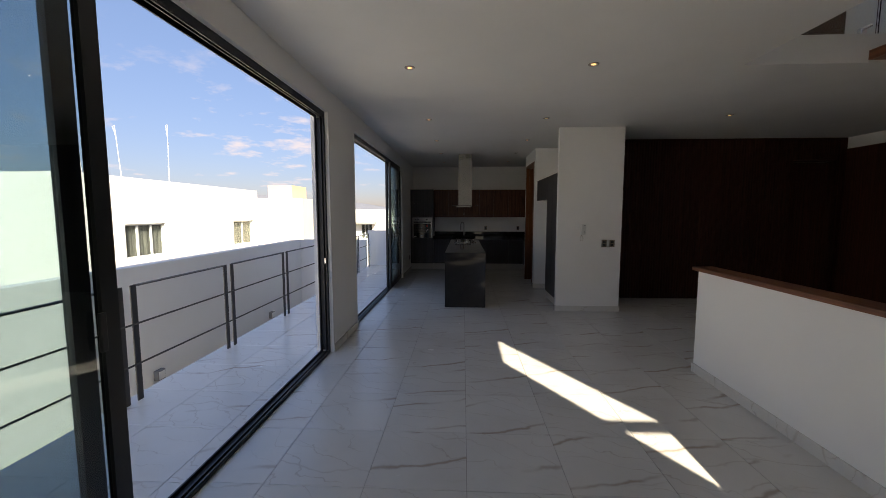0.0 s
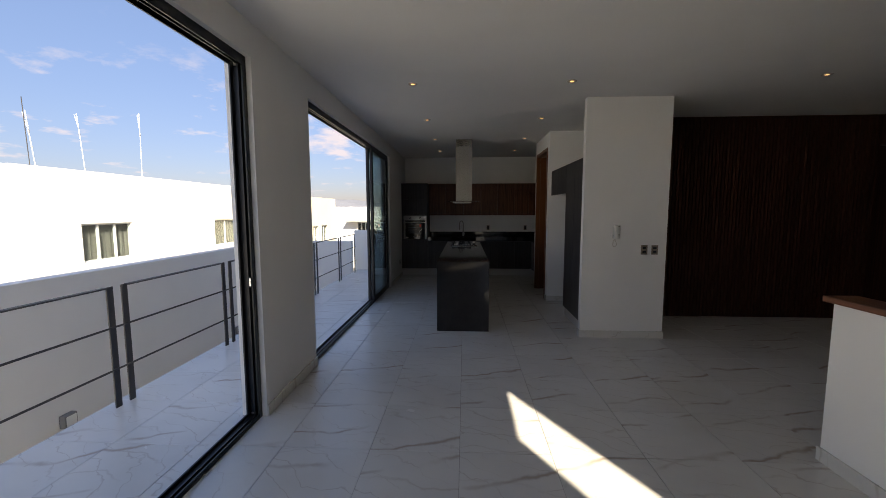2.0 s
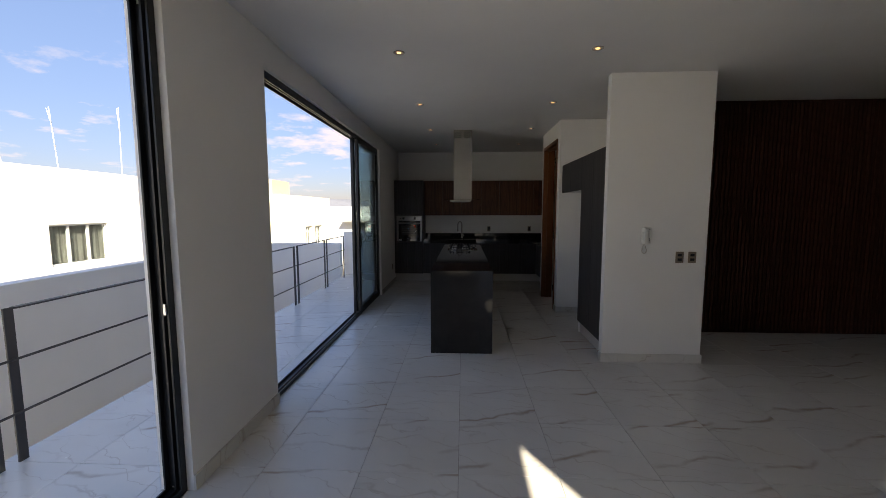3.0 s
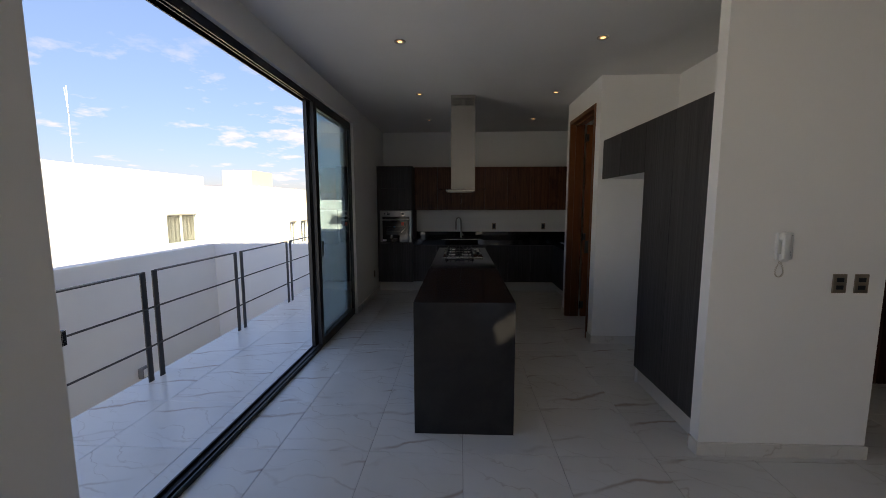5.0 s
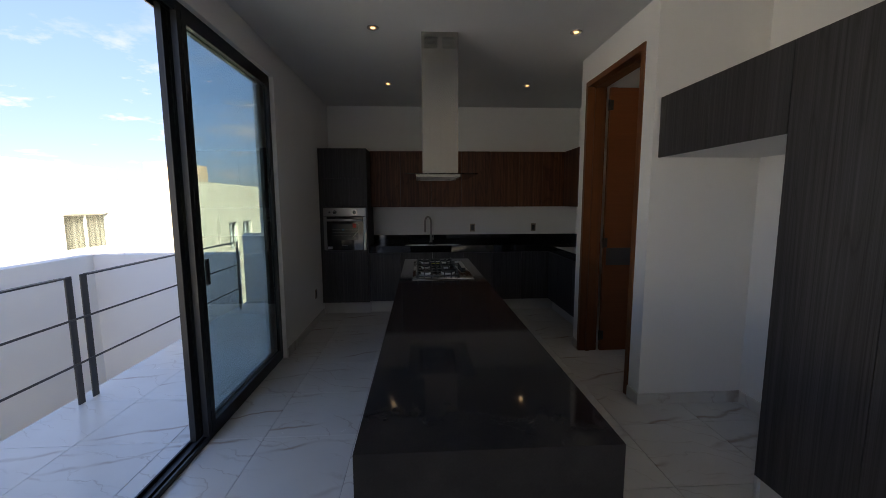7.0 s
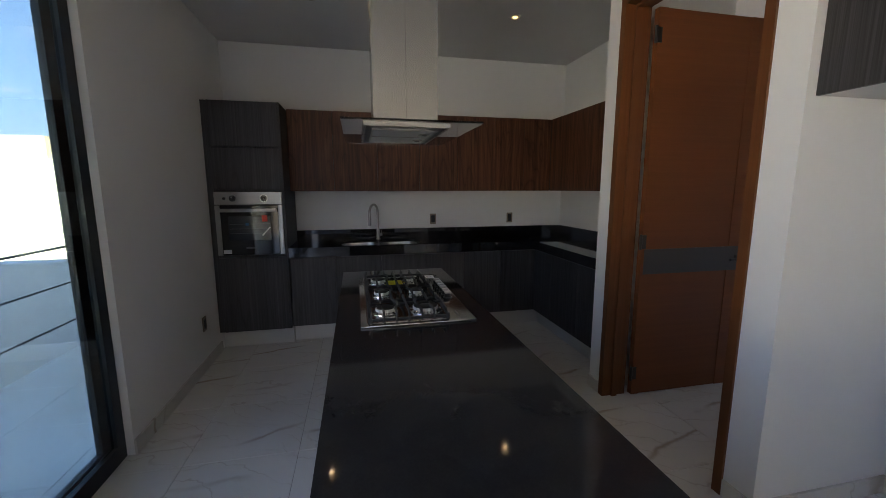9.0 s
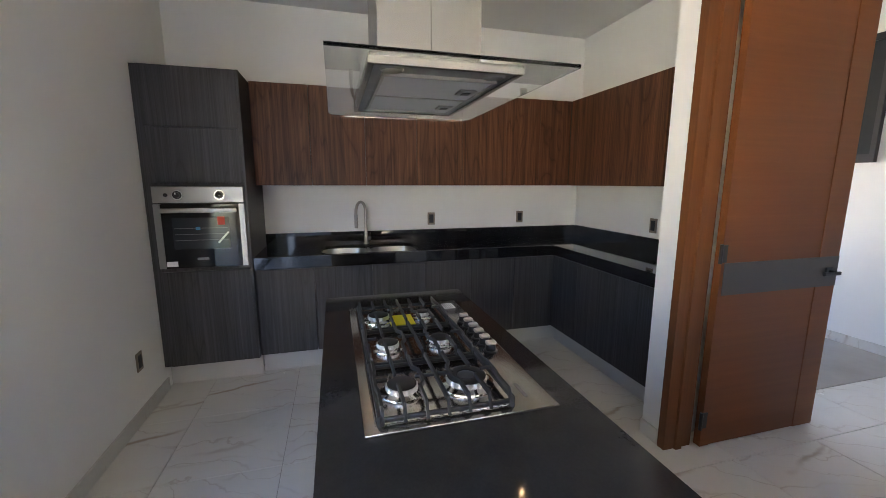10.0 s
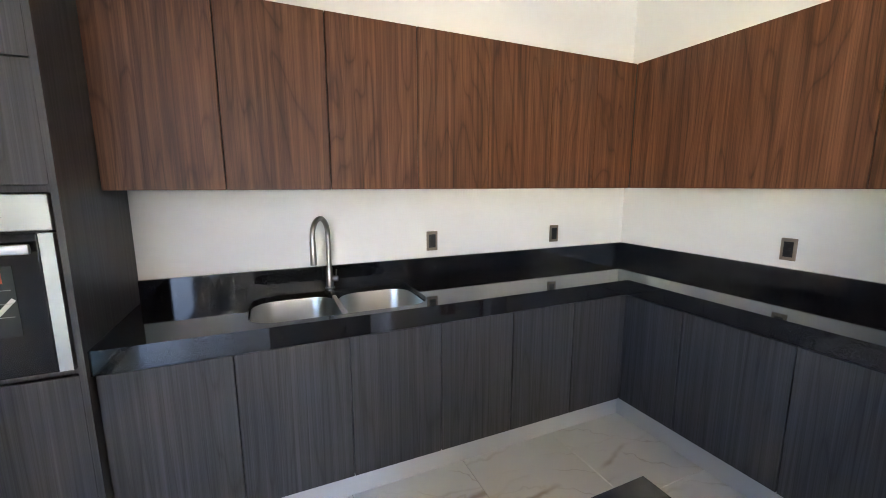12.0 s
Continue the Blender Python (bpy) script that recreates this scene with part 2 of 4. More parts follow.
M_ALU = mat("cast_aluminium", (0.78, 0.77, 0.75), 0.28, 1.0)
M_NICKEL = mat("dark_nickel", (0.34, 0.32, 0.3), 0.3, 1.0)
M_IRON = mat("cast_iron", (0.018, 0.018, 0.019), 0.55)
M_CHAR_CAP = mat("grey_enamel", (0.07, 0.07, 0.072), 0.4)
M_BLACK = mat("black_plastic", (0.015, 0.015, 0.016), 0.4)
M_OVENGLASS = mat("black_oven_glass", (0.006, 0.006, 0.007), 0.06)
M_BAND = mat("grey_door_band", (0.05, 0.046, 0.043), 0.45)
M_RAIL = mat("dark_painted_steel", (0.058, 0.054, 0.052), 0.5, 0.1)
M_PLASTIC = mat("white_plastic", (0.72, 0.72, 0.7), 0.35)
M_TOE = mat("toe_kick_white", (0.6, 0.58, 0.55), 0.35)
M_INSIDE = mat("cabinet_white_board", (0.7, 0.69, 0.67), 0.5)
M_LAMP = glow("warm_lamp", (1.0, 0.55, 0.22), 0.85)
M_TRIM = mat("lamp_trim", (0.4, 0.38, 0.35), 0.35, 0.4)
M_YELLOW = mat("yellow_sticker", (0.75, 0.62, 0.02), 0.5)
M_RED = mat("red_sticker", (0.62, 0.05, 0.02), 0.5)
M_PAPER = mat("white_sticker", (0.75, 0.75, 0.74), 0.5)
M_CORD = mat("beige_cord", (0.5, 0.45, 0.38), 0.5)
M_BRONZE = mat("bronze_plate", (0.30, 0.25, 0.20), 0.35, 0.8)
M_GREY = mat("grey_print", (0.2, 0.2, 0.2), 0.5)
M_BLUE = mat("can_blue", (0.02, 0.22, 0.42), 0.35)
M_ORANGE = mat("can_orange", (0.62, 0.22, 0.03), 0.35)
M_CURTAIN = paint("curtain_cloth", (0.165, 0.152, 0.128), 0.9, 0.25)
M_PANEL = mat("dark_matt_glass", (0.022, 0.024, 0.026), 0.22, 0.0, 0.25)
M_FRAMEW = mat("pale_aluminium", (0.6, 0.6, 0.58), 0.5)
M_MESH = mat("filter_mesh", (0.5, 0.5, 0.5), 0.55, 0.6)
M_CONC = paint("rough_concrete", (0.44, 0.41, 0.37), 0.95, 0.35)
M_GROUND = paint("dry_ground", (0.25, 0.22, 0.17), 0.95, 0.4)
M_HILL = paint("hazy_hill", (0.2, 0.21, 0.24), 1.0, 0.3)


# ---- building tools ----
def box(x0, x1, y0, y1, z0, z1, r=0.0, seg=2, bm=None):
    """A box, its edges rounded by r, added to bm."""
    t = bmesh.new()
    bmesh.ops.create_cube(t, size=1.0)
    for v in t.verts:
        v.co = Vector(((x0 + x1) / 2 + v.co.x * (x1 - x0), (y0 + y1) / 2 + v.co.y * (y1 - y0), (z0 + z1) / 2 + v.co.z * (z1 - z0)))
    if r > 0:
        bmesh.ops.bevel(t, geom=t.edges[:], offset=r, segments=seg, affect="EDGES", profile=0.5)
    if bm is None:
        return t
    return join(bm, t)


def join(bm, *others):
    for o in others:
        me = bpy.data.meshes.new("tmp")
        o.to_mesh(me)
        o.free()
        bm.from_mesh(me)
        bpy.data.meshes.remove(me)
    return bm


def moved(bm, m):
    bmesh.ops.transform(bm, matrix=m, verts=bm.verts[:])
    return bm


def cyl(p, q, r, r2=None, n=20, bevel=0.0):
    """A round bar from p to q."""
    p, q = Vector(p), Vector(q)
    t = bmesh.new()
    bmesh.ops.create_cone(t, cap_ends=True, segments=n, radius1=r, radius2=r if r2 is None else r2, depth=(q - p).length)
    if bevel > 0:
        rim = [e for e in t.edges if abs(e.verts[0].co.z - e.verts[1].co.z) < 1e-6]
        bmesh.ops.bevel(t, geom=rim, offset=bevel, segments=2, affect="EDGES", profile=0.5)
    return moved(t, Matrix.Translation((p + q) / 2) @ (q - p).to_track_quat("Z", "Y").to_matrix().to_4x4())


def tube(points, r, n=12):
    """A round pipe through points."""
    t = bmesh.new()
    pts = [Vector(p) for p in points]
    rings = []
    side = None
    for i, p in enumerate(pts):
        d = (pts[min(i + 1, len(pts) - 1)] - pts[max(i - 1, 0)]).normalized()
        if side is None:
            side = d.orthogonal().normalized()
        side = (side - d * side.dot(d)).normalized()
        up = d.cross(side)
        rings.append([t.verts.new(p + r * (math.cos(a) * side + math.sin(a) * up)) for a in [2 * math.pi * k / n for k in range(n)]])
    for a, b in zip(rings, rings[1:]):
        for k in range(n):
            t.faces.new((a[k], a[(k + 1) % n], b[(k + 1) % n], b[k]))
    t.faces.new(rings[0][::-1]); t.faces.new(rings[-1])
    return t


def lathe(profile, centre, n=28):
    """A turned body about a vertical axis; profile of (radius, height)."""
    t = bmesh.new()
    rings = [[t.verts.new((centre[0] + r * math.cos(2 * math.pi * k / n), centre[1] + r * math.sin(2 * math.pi * k / n), centre[2] + h)) for k in range(n)] for r, h in profile]
    for a, b in zip(rings, rings[1:]):
        for k in range(n):
            t.faces.new((a[k], a[(k + 1) % n], b[(k + 1) % n], b[k]))
    t.faces.new(rings[0][::-1]); t.faces.new(rings[-1])
    return t


def prism(outline, z0, z1):
    t = bmesh.new()
    f = t.faces.new([t.verts.new((x, y, z0)) for x, y in outline])
    up = bmesh.ops.extrude_face_region(t, geom=[f])
    bmesh.ops.translate(t, vec=(0, 0, z1 - z0), verts=[v for v in up["geom"] if isinstance(v, bmesh.types.BMVert)])
    bmesh.ops.recalc_face_normals(t, faces=t.faces[:])
    return t


def rounded(x0, x1, y0, y1, r, n=6):
    pts = []
    for cx, cy, a0 in ((x1 - r, y1 - r, 0), (x0 + r, y1 - r, 90), (x0 + r, y0 + r, 180), (x1 - r, y0 + r, 270)):
        for k in range(n + 1):
            a = radians(a0 + 90 * k / n)
            pts.append((cx + r * math.cos(a), cy + r * math.sin(a)))
    return pts


def origin_of(ob):
    o = Vector((0, 0, 0))
    while ob:
        o += ob.location
        ob = ob.parent
    return o


def mesh_ob(name, bm, material, smooth=None):
    me = bpy.data.meshes.new(name)
    if smooth:
        for f in bm.faces:
            f.smooth = True
        for e in bm.edges:
            e.smooth = e.is_manifold and e.calc_face_angle(0) < radians(smooth)
    bm.to_mesh(me)
    bm.free()
    me.materials.append(material)
    return new(name, me)


def part(name, bm, material, parent, label="", smooth=None):
    """One mesh, given in world coordinates, under a thing or a part."""
    bmesh.ops.translate(bm, vec=-origin_of(parent), verts=bm.verts[:])
    ob = mesh_ob(name, bm, material, smooth)
    ob.parent = parent
    return tagged(ob, label)


def thing(name, at, label, category, group="", kind=""):
    ob = new(name)
    ob.location = at
    ob.empty_display_size = 0.1
    return tagged(ob, label, category, group, kind)


def setting(name, bm, material, label="", smooth=None):
    return tagged(mesh_ob(name, bm, material, smooth), label, name.split("_")[0], "", "structure")


# ---- measures of the house ----
WX, WO = -1.37, -1.56          # west wall, inner and outer face
CZ = 2.829                     # ceiling
KY, KX = 11.3, 2.245           # kitchen back wall and east wall
W1, W2 = (0.14, 4.243), (5.235, 9.25)
WTOP = 2.595
SOUTH, EAST = -0.6, 6.65
SLATY = 7.28
VOIDX, VOIDY = 2.5, 3.78
GROUND = -3.3


def many(*dims):
    """The welded union of boxes (x0, x1, y0, y1, z0, z1)."""
    dims = [tuple(round(v, 5) for v in d) for d in dims]
    cuts = [sorted({d[2 * k] for d in dims} | {d[2 * k + 1] for d in dims}) for k in range(3)]
    at = [{v: i for i, v in enumerate(c)} for c in cuts]
    full = np.zeros([len(c) + 1 for c in cuts], bool)
    for d in dims:
        a = [(at[k][d[2 * k]] + 1, at[k][d[2 * k + 1]] + 1) for k in range(3)]
        full[a[0][0]:a[0][1], a[1][0]:a[1][1], a[2][0]:a[2][1]] = True
    bm, verts = bmesh.new(), {}

    def vert(i, j, k):
        if (i, j, k) not in verts:
            verts[i, j, k] = bm.verts.new((cuts[0][i], cuts[1][j], cuts[2][k]))
        return verts[i, j, k]

    for i, j, k in np.argwhere(full):
        lo, hi = (i - 1, j - 1, k - 1), (i, j, k)
        for ax in range(3):
            for side, c in ((-1, lo[ax]), (1, hi[ax])):
                n = [i, j, k]
                n[ax] += side
                if full[tuple(n)]:
                    continue
                u, w = (ax + 1) % 3, (ax + 2) % 3
                ring = []
                for a, b in ((lo[u], lo[w]), (hi[u], lo[w]), (hi[u], hi[w]), (lo[u], hi[w])):
                    q = [0, 0, 0]
                    q[ax], q[u], q[w] = int(c), int(a), int(b)
                    ring.append(vert(*q))
                bm.faces.new(ring if side > 0 else ring[::-1])
    return bm


# west wall with the two window openings
setting("wall_west", many(
    (WO, WX, SOUTH - 0.2, W1[0], 0, 5.9), (WO, WX, W1[1], W2[0], 0, 5.9), (WO, WX, W2[1], KY + 0.2, 0, 5.9),
    (WO, WX, W1[0], W1[1], WTOP, 5.9), (WO, WX, W2[0], W2[1], WTOP, 5.9)), M_WALL, "white plastered wall with two tall sliding window openings")
setting("wall_north", many((WX, KX + 0.15, KY, KY + 0.2, 0, CZ + 0.2)), M_WALL, "white plastered kitchen back wall")
setting("wall_kitchen_east", many((KX, KX + 0.15, 9.42, KY, 0, CZ)), M_WALL, "white plastered kitchen side wall")
DX0, DX1 = 1.505, 1.66          # wall with the service door
DY0, DY1, DZ = 8.322, 9.29, 2.587
setting("wall_service", many(
    (DX0, DX1, 8.18, DY0, 0, CZ), (DX0, DX1, DY1, 9.42, 0, CZ), (DX0, DX1, DY0, DY1, DZ, CZ),
    (DX1, KX + 0.15, 9.34, 9.42, 0, CZ)), M_WALL, "white plastered wall around the service door")
setting("wall_niche", many(
    (DX1, 2.32, 8.18, 8.26, 0, CZ), (2.28, 2.32, 6.326, 8.18, 0, CZ)), M_WALL, "white plastered walls of the fridge niche")
setting("wall_column", many((1.51, 2.48, 6.24, 6.326, 0, CZ), (2.32, 2.48, 6.326, SLATY + 0.16, 0, CZ)), M_WALL, "white plastered end wall beside the pantry cabinet")
SD0, SD1, SDZ = 5.72, 6.46, 2.46
setting("wall_slats_back", many(
    (2.48, SD0, SLATY + 0.03, SLATY + 0.15, 0, CZ), (SD1, EAST, SLATY + 0.03, SLATY + 0.15, 0, CZ),
    (SD0, SD1, SLATY + 0.03, SLATY + 0.15, SDZ, CZ)), M_SLAT, "dark wood backing of the slatted wall")
setting("wall_hall_back", many((4.9, 7.2, 8.6, 8.7, 0, CZ), (4.9, 5.0, SLATY + 0.15, 8.6, 0, CZ), (7.1, 7.2, SLATY + 0.15, 8.6, 0, CZ)), M_WALL, "plain wall behind the slatted wall's doorway")
# unseen wing, added to lengthen the house's shadow on the boundary wall
setting("wall_wing", many((WO, WX, -1.05, SOUTH - 0.2, GROUND, 5.9)), M_OUT, "unseen white rendered wall added to shade the boundary wall")
setting("wall_east", many((EAST, EAST + 0.2, SOUTH - 0.2, 9.2, 0, 5.9)), M_WALL, "white plastered side wall of the stair hall")
setting("panelling", many((EAST - 0.05, EAST - 0.004, 2.0, SLATY, 0, 2.63)), M_SLAT, "dark wood panelling on the side wall")
# south wall with a tall narrow window high above the stairs
SX0, SX1, SZ0, SZ1 = 3.13, 3.635, 1.863, 4.8
# low opening at x 0.5 to 1.15 is unseen, added to brighten the room
setting("wall_south", many(
    (WX, 0.5, SOUTH - 0.2, SOUTH, 0, 5.9), (0.5, 1.15, SOUTH - 0.2, SOUTH, 1.5, 5.9), (1.15, SX0, SOUTH - 0.2, SOUTH, 0, 5.9), (SX1, EAST, SOUTH - 0.2, SOUTH, 0, 5.9),
    (SX0, SX1, SOUTH - 0.2, SOUTH, 0, SZ0), (SX0, SX1, SOUTH - 0.2, SOUTH, SZ1, 5.9)), M_WALL, "white plastered wall with a tall narrow window and an unseen opening added for light")
setting("wall_laundry", many(
    (4.25, 4.35, 8.26, 12.0, 0, CZ), (DX1, 2.6, 12.0, 12.1, 0, CZ), (4.15, 4.25, 12.0, 12.1, 0, CZ), (2.6, 4.15, 12.0, 12.1, 0, 0.7), (2.6, 4.15, 12.0, 12.1, 2.5, CZ), (KX + 0.15, KX + 0.2, 9.42, 12.0, 0, CZ), (2.32, 4.25, 8.26, 8.33, 0, CZ)), M_WALL, "white plastered walls of the laundry room")

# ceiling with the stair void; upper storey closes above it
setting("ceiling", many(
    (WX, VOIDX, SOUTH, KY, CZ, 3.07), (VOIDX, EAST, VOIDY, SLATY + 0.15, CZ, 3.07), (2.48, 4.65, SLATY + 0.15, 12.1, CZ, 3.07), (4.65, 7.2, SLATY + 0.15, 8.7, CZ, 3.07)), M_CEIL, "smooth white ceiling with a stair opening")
# gap in the roof is made up, so that daylight brightens the upper landing
setting("roof", many((WO, EAST + 0.2, SOUTH - 0.2, 3.9, 5.9, 6.1), (WO, EAST + 0.2, 5.1, 9.2, 5.9, 6.1), (WO, 4.7, 3.9, 5.1, 5.9, 6.1), (6.4, EAST + 0.2, 3.9, 5.1, 5.9, 6.1)), M_CEIL, "white ceiling over the stair hall with an unseen opening added to light the landing")
setting("wall_upper", many((4.57, EAST, 5.2, 5.3, 3.07, 5.9), (VOIDX - 0.1, 4.57, 5.28, 5.36, 3.07, 5.9), (VOIDX - 0.1, VOIDX, VOIDY + 0.1, 5.28, 3.07, 5.9)), M_WALL, "white walls of the upper landing")
setting("wall_upper_panel", many((VOIDX + 0.004, 4.566, 5.2, 5.27, 3.074, 5.6)), M_SLAT, "dark wood panel on the upper landing")

# floors under the tiles
setting("floor", many((WO, EAST, SOUTH - 0.2, 12.1, -0.25, -0.006)), M_GROUT, "pale marble-look porcelain tile floor")
setting("floor_laundry", many((2.45, 4.25, 9.483, 12.0, -0.006, 0.004)), M_CONC, "rough bare screed floor")
setting("balcony_floor", many((-2.74, WO, -3.0, 11.8, -0.25, -0.016)), M_GROUT, "marble-look tiled balcony floor")


def skirting(name, *dims):
    setting(name, many(*dims), M_SKIRT, "marble-look tile skirting")


SK, ST = 0.085, 0.012
skirting("baseboard",
         (WX, WX + ST, W1[1], W2[0], 0, SK), (WX, WX + ST, W2[1], 10.7, 0, SK),
         (1.50, 2.48 + ST, 6.24 - ST, 6.24, 0, SK), (1.51 - ST, 1.51, 6.24, 6.326, 0, SK), (2.48, 2.48 + ST, 6.24, SLATY - 0.03, 0, SK),
         (DX0 - ST, 2.28, 8.18 - ST, 8.18, 0, SK), (2.28 - ST, 2.28, 7.26, 8.18 - ST, 0, SK),
         (DX0 - ST, DX0, 8.18, DY0 - 0.004, 0, SK), (DX0 - ST, DX0, DY1 + 0.004, 9.42, 0, SK), (4.25 - ST, 4.25, 8.33, 12, 0.004, SK))

# half wall along the stairs with a wooden cap
half = thing("half_wall", (2.35, 2.0, 0), "low white plastered wall with a wooden cap beside the stairs", "wall", "", "structure")
part("wall", many((2.3, 2.425, SOUTH, 3.91, 0, 0.995)), M_WALL, half)
part("cap", box(2.245, 2.44, SOUTH, 3.925, 0.995, 1.03, 0.003), M_CAP, half, "varnished reddish wooden cap")
part("skirting", many((2.3 - ST, 2.3, SOUTH, 3.91 + ST, 0, SK), (2.3, 2.425, 3.91, 3.91 + ST, 0, SK)), M_SKIRT, half, "marble-look tile skirting")

# stair tread that meets the landing, and the landing's glass
tread = thing("stair_landing_beam", (3.53, VOIDY - 0.3, 2.85), "reddish wooden stair tread fixed to the landing edge", "stair")
part("tread", box(3.53, 4.6, VOIDY - 0.3, VOIDY - 0.002, 2.85, 2.93, 0.004), M_CAP, tread)
bal = thing("glass_balustrade", (3.0, VOIDY + 0.05, 3.07), "clear glass balustrade with metal clamps on the landing", "balustrade")
for gx in (2.5, 3.64, 4.78):
    part("pane", box(gx, gx + 1.12, VOIDY + 0.045, VOIDY + 0.057, 3.075, 4.05, 0.002), M_CLEAR, bal)
    part("clamp", join(box(gx + 0.98, gx + 1.03, VOIDY + 0.03, VOIDY + 0.072, 3.07, 3.13, 0.004), cyl((gx + 1.0, VOIDY + 0.03, 3.12), (gx + 1.06, VOIDY + 0.03, 3.15), 0.012)), M_CHROME, bal)


# ---- windows ----
def sliding_window(name, y0, y1, s0, s1, label):
    """A three-track sliding window; its panels stand stacked between s0 and s1."""
    w = thing(name, ((WX + WO) / 2, (y0 + y1) / 2, 0), label, "window", "", "structure")
    xa, xb = -1.409, -1.506
    tracks = (xa - 0.005, -1.444, xb + 0.005)
    part("sill_track", many((xb, xa, y0, y1, 0.0, 0.014), *[(x - 0.005, x + 0.005, y0, y1, 0.014, 0.034) for x in tracks]), M_FRAME, w)
    part("head_track", many((xb, xa, y0, y1, WTOP - 0.014, WTOP), *[(x - 0.005, x + 0.005, y0, y1, WTOP - 0.062, WTOP - 0.014) for x in tracks]), M_FRAME, w)
    for a, b in ((y0, y0 + 0.014), (y1 - 0.014, y1)):
        lip = 0.004 if a == y0 and y0 > 5 else 0.03
        inner = (b, b + lip) if a == y0 else (a - lip, a)
        part("jamb", many((xb, xa, a, b, 0.034, WTOP - 0.062), *[(x - 0.005, x + 0.005, *inner, 0.034, WTOP - 0.062) for x in tracks]), M_FRAME, w)
    flip = 1 if s0 > (y0 + y1) / 2 else -1
    for x, shift, lead in ((-1.419, 0.05, 0.09), (-1.470, 0.0, 0.105)) if flip > 0 else ((-1.419, 0.07, 0.077), (-1.470, 0.0, 0.086)):
        a, b = (s0 + shift, y1 - 0.016) if flip > 0 else (y0 + 0.016, s1 + shift)
        wide = 0.065 if shift else 0.1
        la, lb = (lead, wide) if flip > 0 else (wide, lead)
        f = part("sash", many((x - 0.017, x + 0.017, a, a + la, 0.036, WTOP - 0.04), (x - 0.017, x + 0.017, b - lb, b, 0.036, WTOP - 0.04),
                              (x - 0.017, x + 0.017, a + la, b - lb, 0.036, 0.1), (x - 0.017, x + 0.017, a + la, b - lb, WTOP - 0.1, WTOP - 0.04),
                              (x - 0.021, x + 0.021, a + la * 0.42, a + la * 0.58, 0.036, WTOP - 0.04)), M_FRAME, w)
        g = part("pane", many((x - 0.003, x + 0.003, a + la - 0.006, b - lb + 0.006, 0.095, WTOP - 0.094)), M_GLASS, f, "tinted window glass")
        g.visible_shadow = False
    e = s0 + 0.155 if flip > 0 else s1 - 0.02
    part("pull_handle", box(-1.402, -1.385, e - 0.014, e + 0.014, 0.98, 1.14, 0.004), M_BLACK, w, "small black pull handle")
    j = y1 - 0.05 if flip < 0 else y0 + 0.05
    part("lock_strike", box(-1.43, -1.415, j - 0.006, j + 0.012, 1.0, 1.06, 0.002), M_CHROME, w, "small metal lock strike")
    return w


sliding_window("window_1", W1[0], W1[1], W1[0], 1.57, "open black aluminium sliding window onto the balcony")
sliding_window("window_2", W2[0], W2[1], 7.85, W2[1], "half open black aluminium sliding window with tinted glass")
ws = thing("window_3", ((SX0 + SX1) / 2, SOUTH - 0.1, SZ0), "tall narrow window with a transom above the stairs", "window", "", "structure")
part("transom", many((SX0, SX1, SOUTH - 0.13, SOUTH - 0.07, 2.80, 2.888)), M_FRAME, ws)


# ---- service door ----
fr = thing("door_1", (DX0, (DY0 + DY1) / 2, 0), "reddish wooden door standing open in its frame", "door", "", "structure")
FX0, FX1 = DX0 - 0.012, DX1 + 0.012
part("door_frame", many((FX0, FX1, DY0, DY0 + 0.045, 0, DZ - 0.045), (FX0, FX1, DY1 - 0.045, DY1, 0, DZ - 0.045), (FX0, FX1, DY0, DY1, DZ - 0.045, DZ),
                        (1.56, 1.6, DY0 + 0.045, DY0 + 0.06, 0, DZ - 0.045), (1.56, 1.6, DY1 - 0.06, DY1 - 0.045, 0, DZ - 0.045), (1.56, 1.6, DY0 + 0.06, DY1 - 0.06, DZ - 0.06, DZ - 0.045)), M_JAMB, fr)
LX0, LX1, LY0, LY1 = 1.695, 2.545, 9.205, 9.245
leaf = part("door_leaf", many(
    (LX0, LX0 + 0.06, LY0, LY1, 0.012, 2.53), (LX1 - 0.15, LX1, LY0, LY1, 0.012, 2.53),
    (LX0 + 0.06, LX1 - 0.15, LY0 + 0.005, LY1 - 0.005, 0.012, 2.53)), M_DOOR, fr)
part("band", many((LX0 + 0.02, LX1, LY0 - 0.003, LY0 - 0.0005, 0.87, 1.04)), M_BAND, leaf, "dark grey inlaid band")
part("handle", join(box(LX1 - 0.1, LX1 - 0.05, LY0 - 0.012, LY0 - 0.003, 0.93, 0.98, 0.003), cyl((LX1 - 0.075, LY0 - 0.01, 0.955), (LX1 - 0.075, LY0 - 0.055, 0.955), 0.009),
                    box(LX1 - 0.19, LX1 - 0.065, LY0 - 0.062, LY0 - 0.048, 0.945, 0.965, 0.004)), M_BLACK, leaf, "black lever handle")
for z in (0.17, 1.09, 2.37):
    part("hinge", join(cyl((1.678, LY0 - 0.006, z - 0.05), (1.678, LY0 - 0.006, z + 0.05), 0.009, bevel=0.002), box(1.682, 1.72, LY0 - 0.006, LY0 - 0.0005, z - 0.045, z + 0.045)), M_BLACK, fr, "black butt hinge")

lw = thing("window_4", (4.25, 10.55, 1.62), "dark glass panel in a black frame on the laundry wall", "window", "", "structure")
part("window_frame", many((4.2, 4.246, 10.0, 11.1, 1.62, 1.69), (4.2, 4.246, 10.0, 11.1, 2.61, 2.665), (4.2, 4.246, 10.0, 10.035, 1.69, 2.61), (4.2, 4.246, 11.065, 11.1, 1.69, 2.61)), M_FRAME, lw)
part("pane", many((4.215, 4.24, 10.035, 11.065, 1.69, 2.61)), M_PANEL, lw)


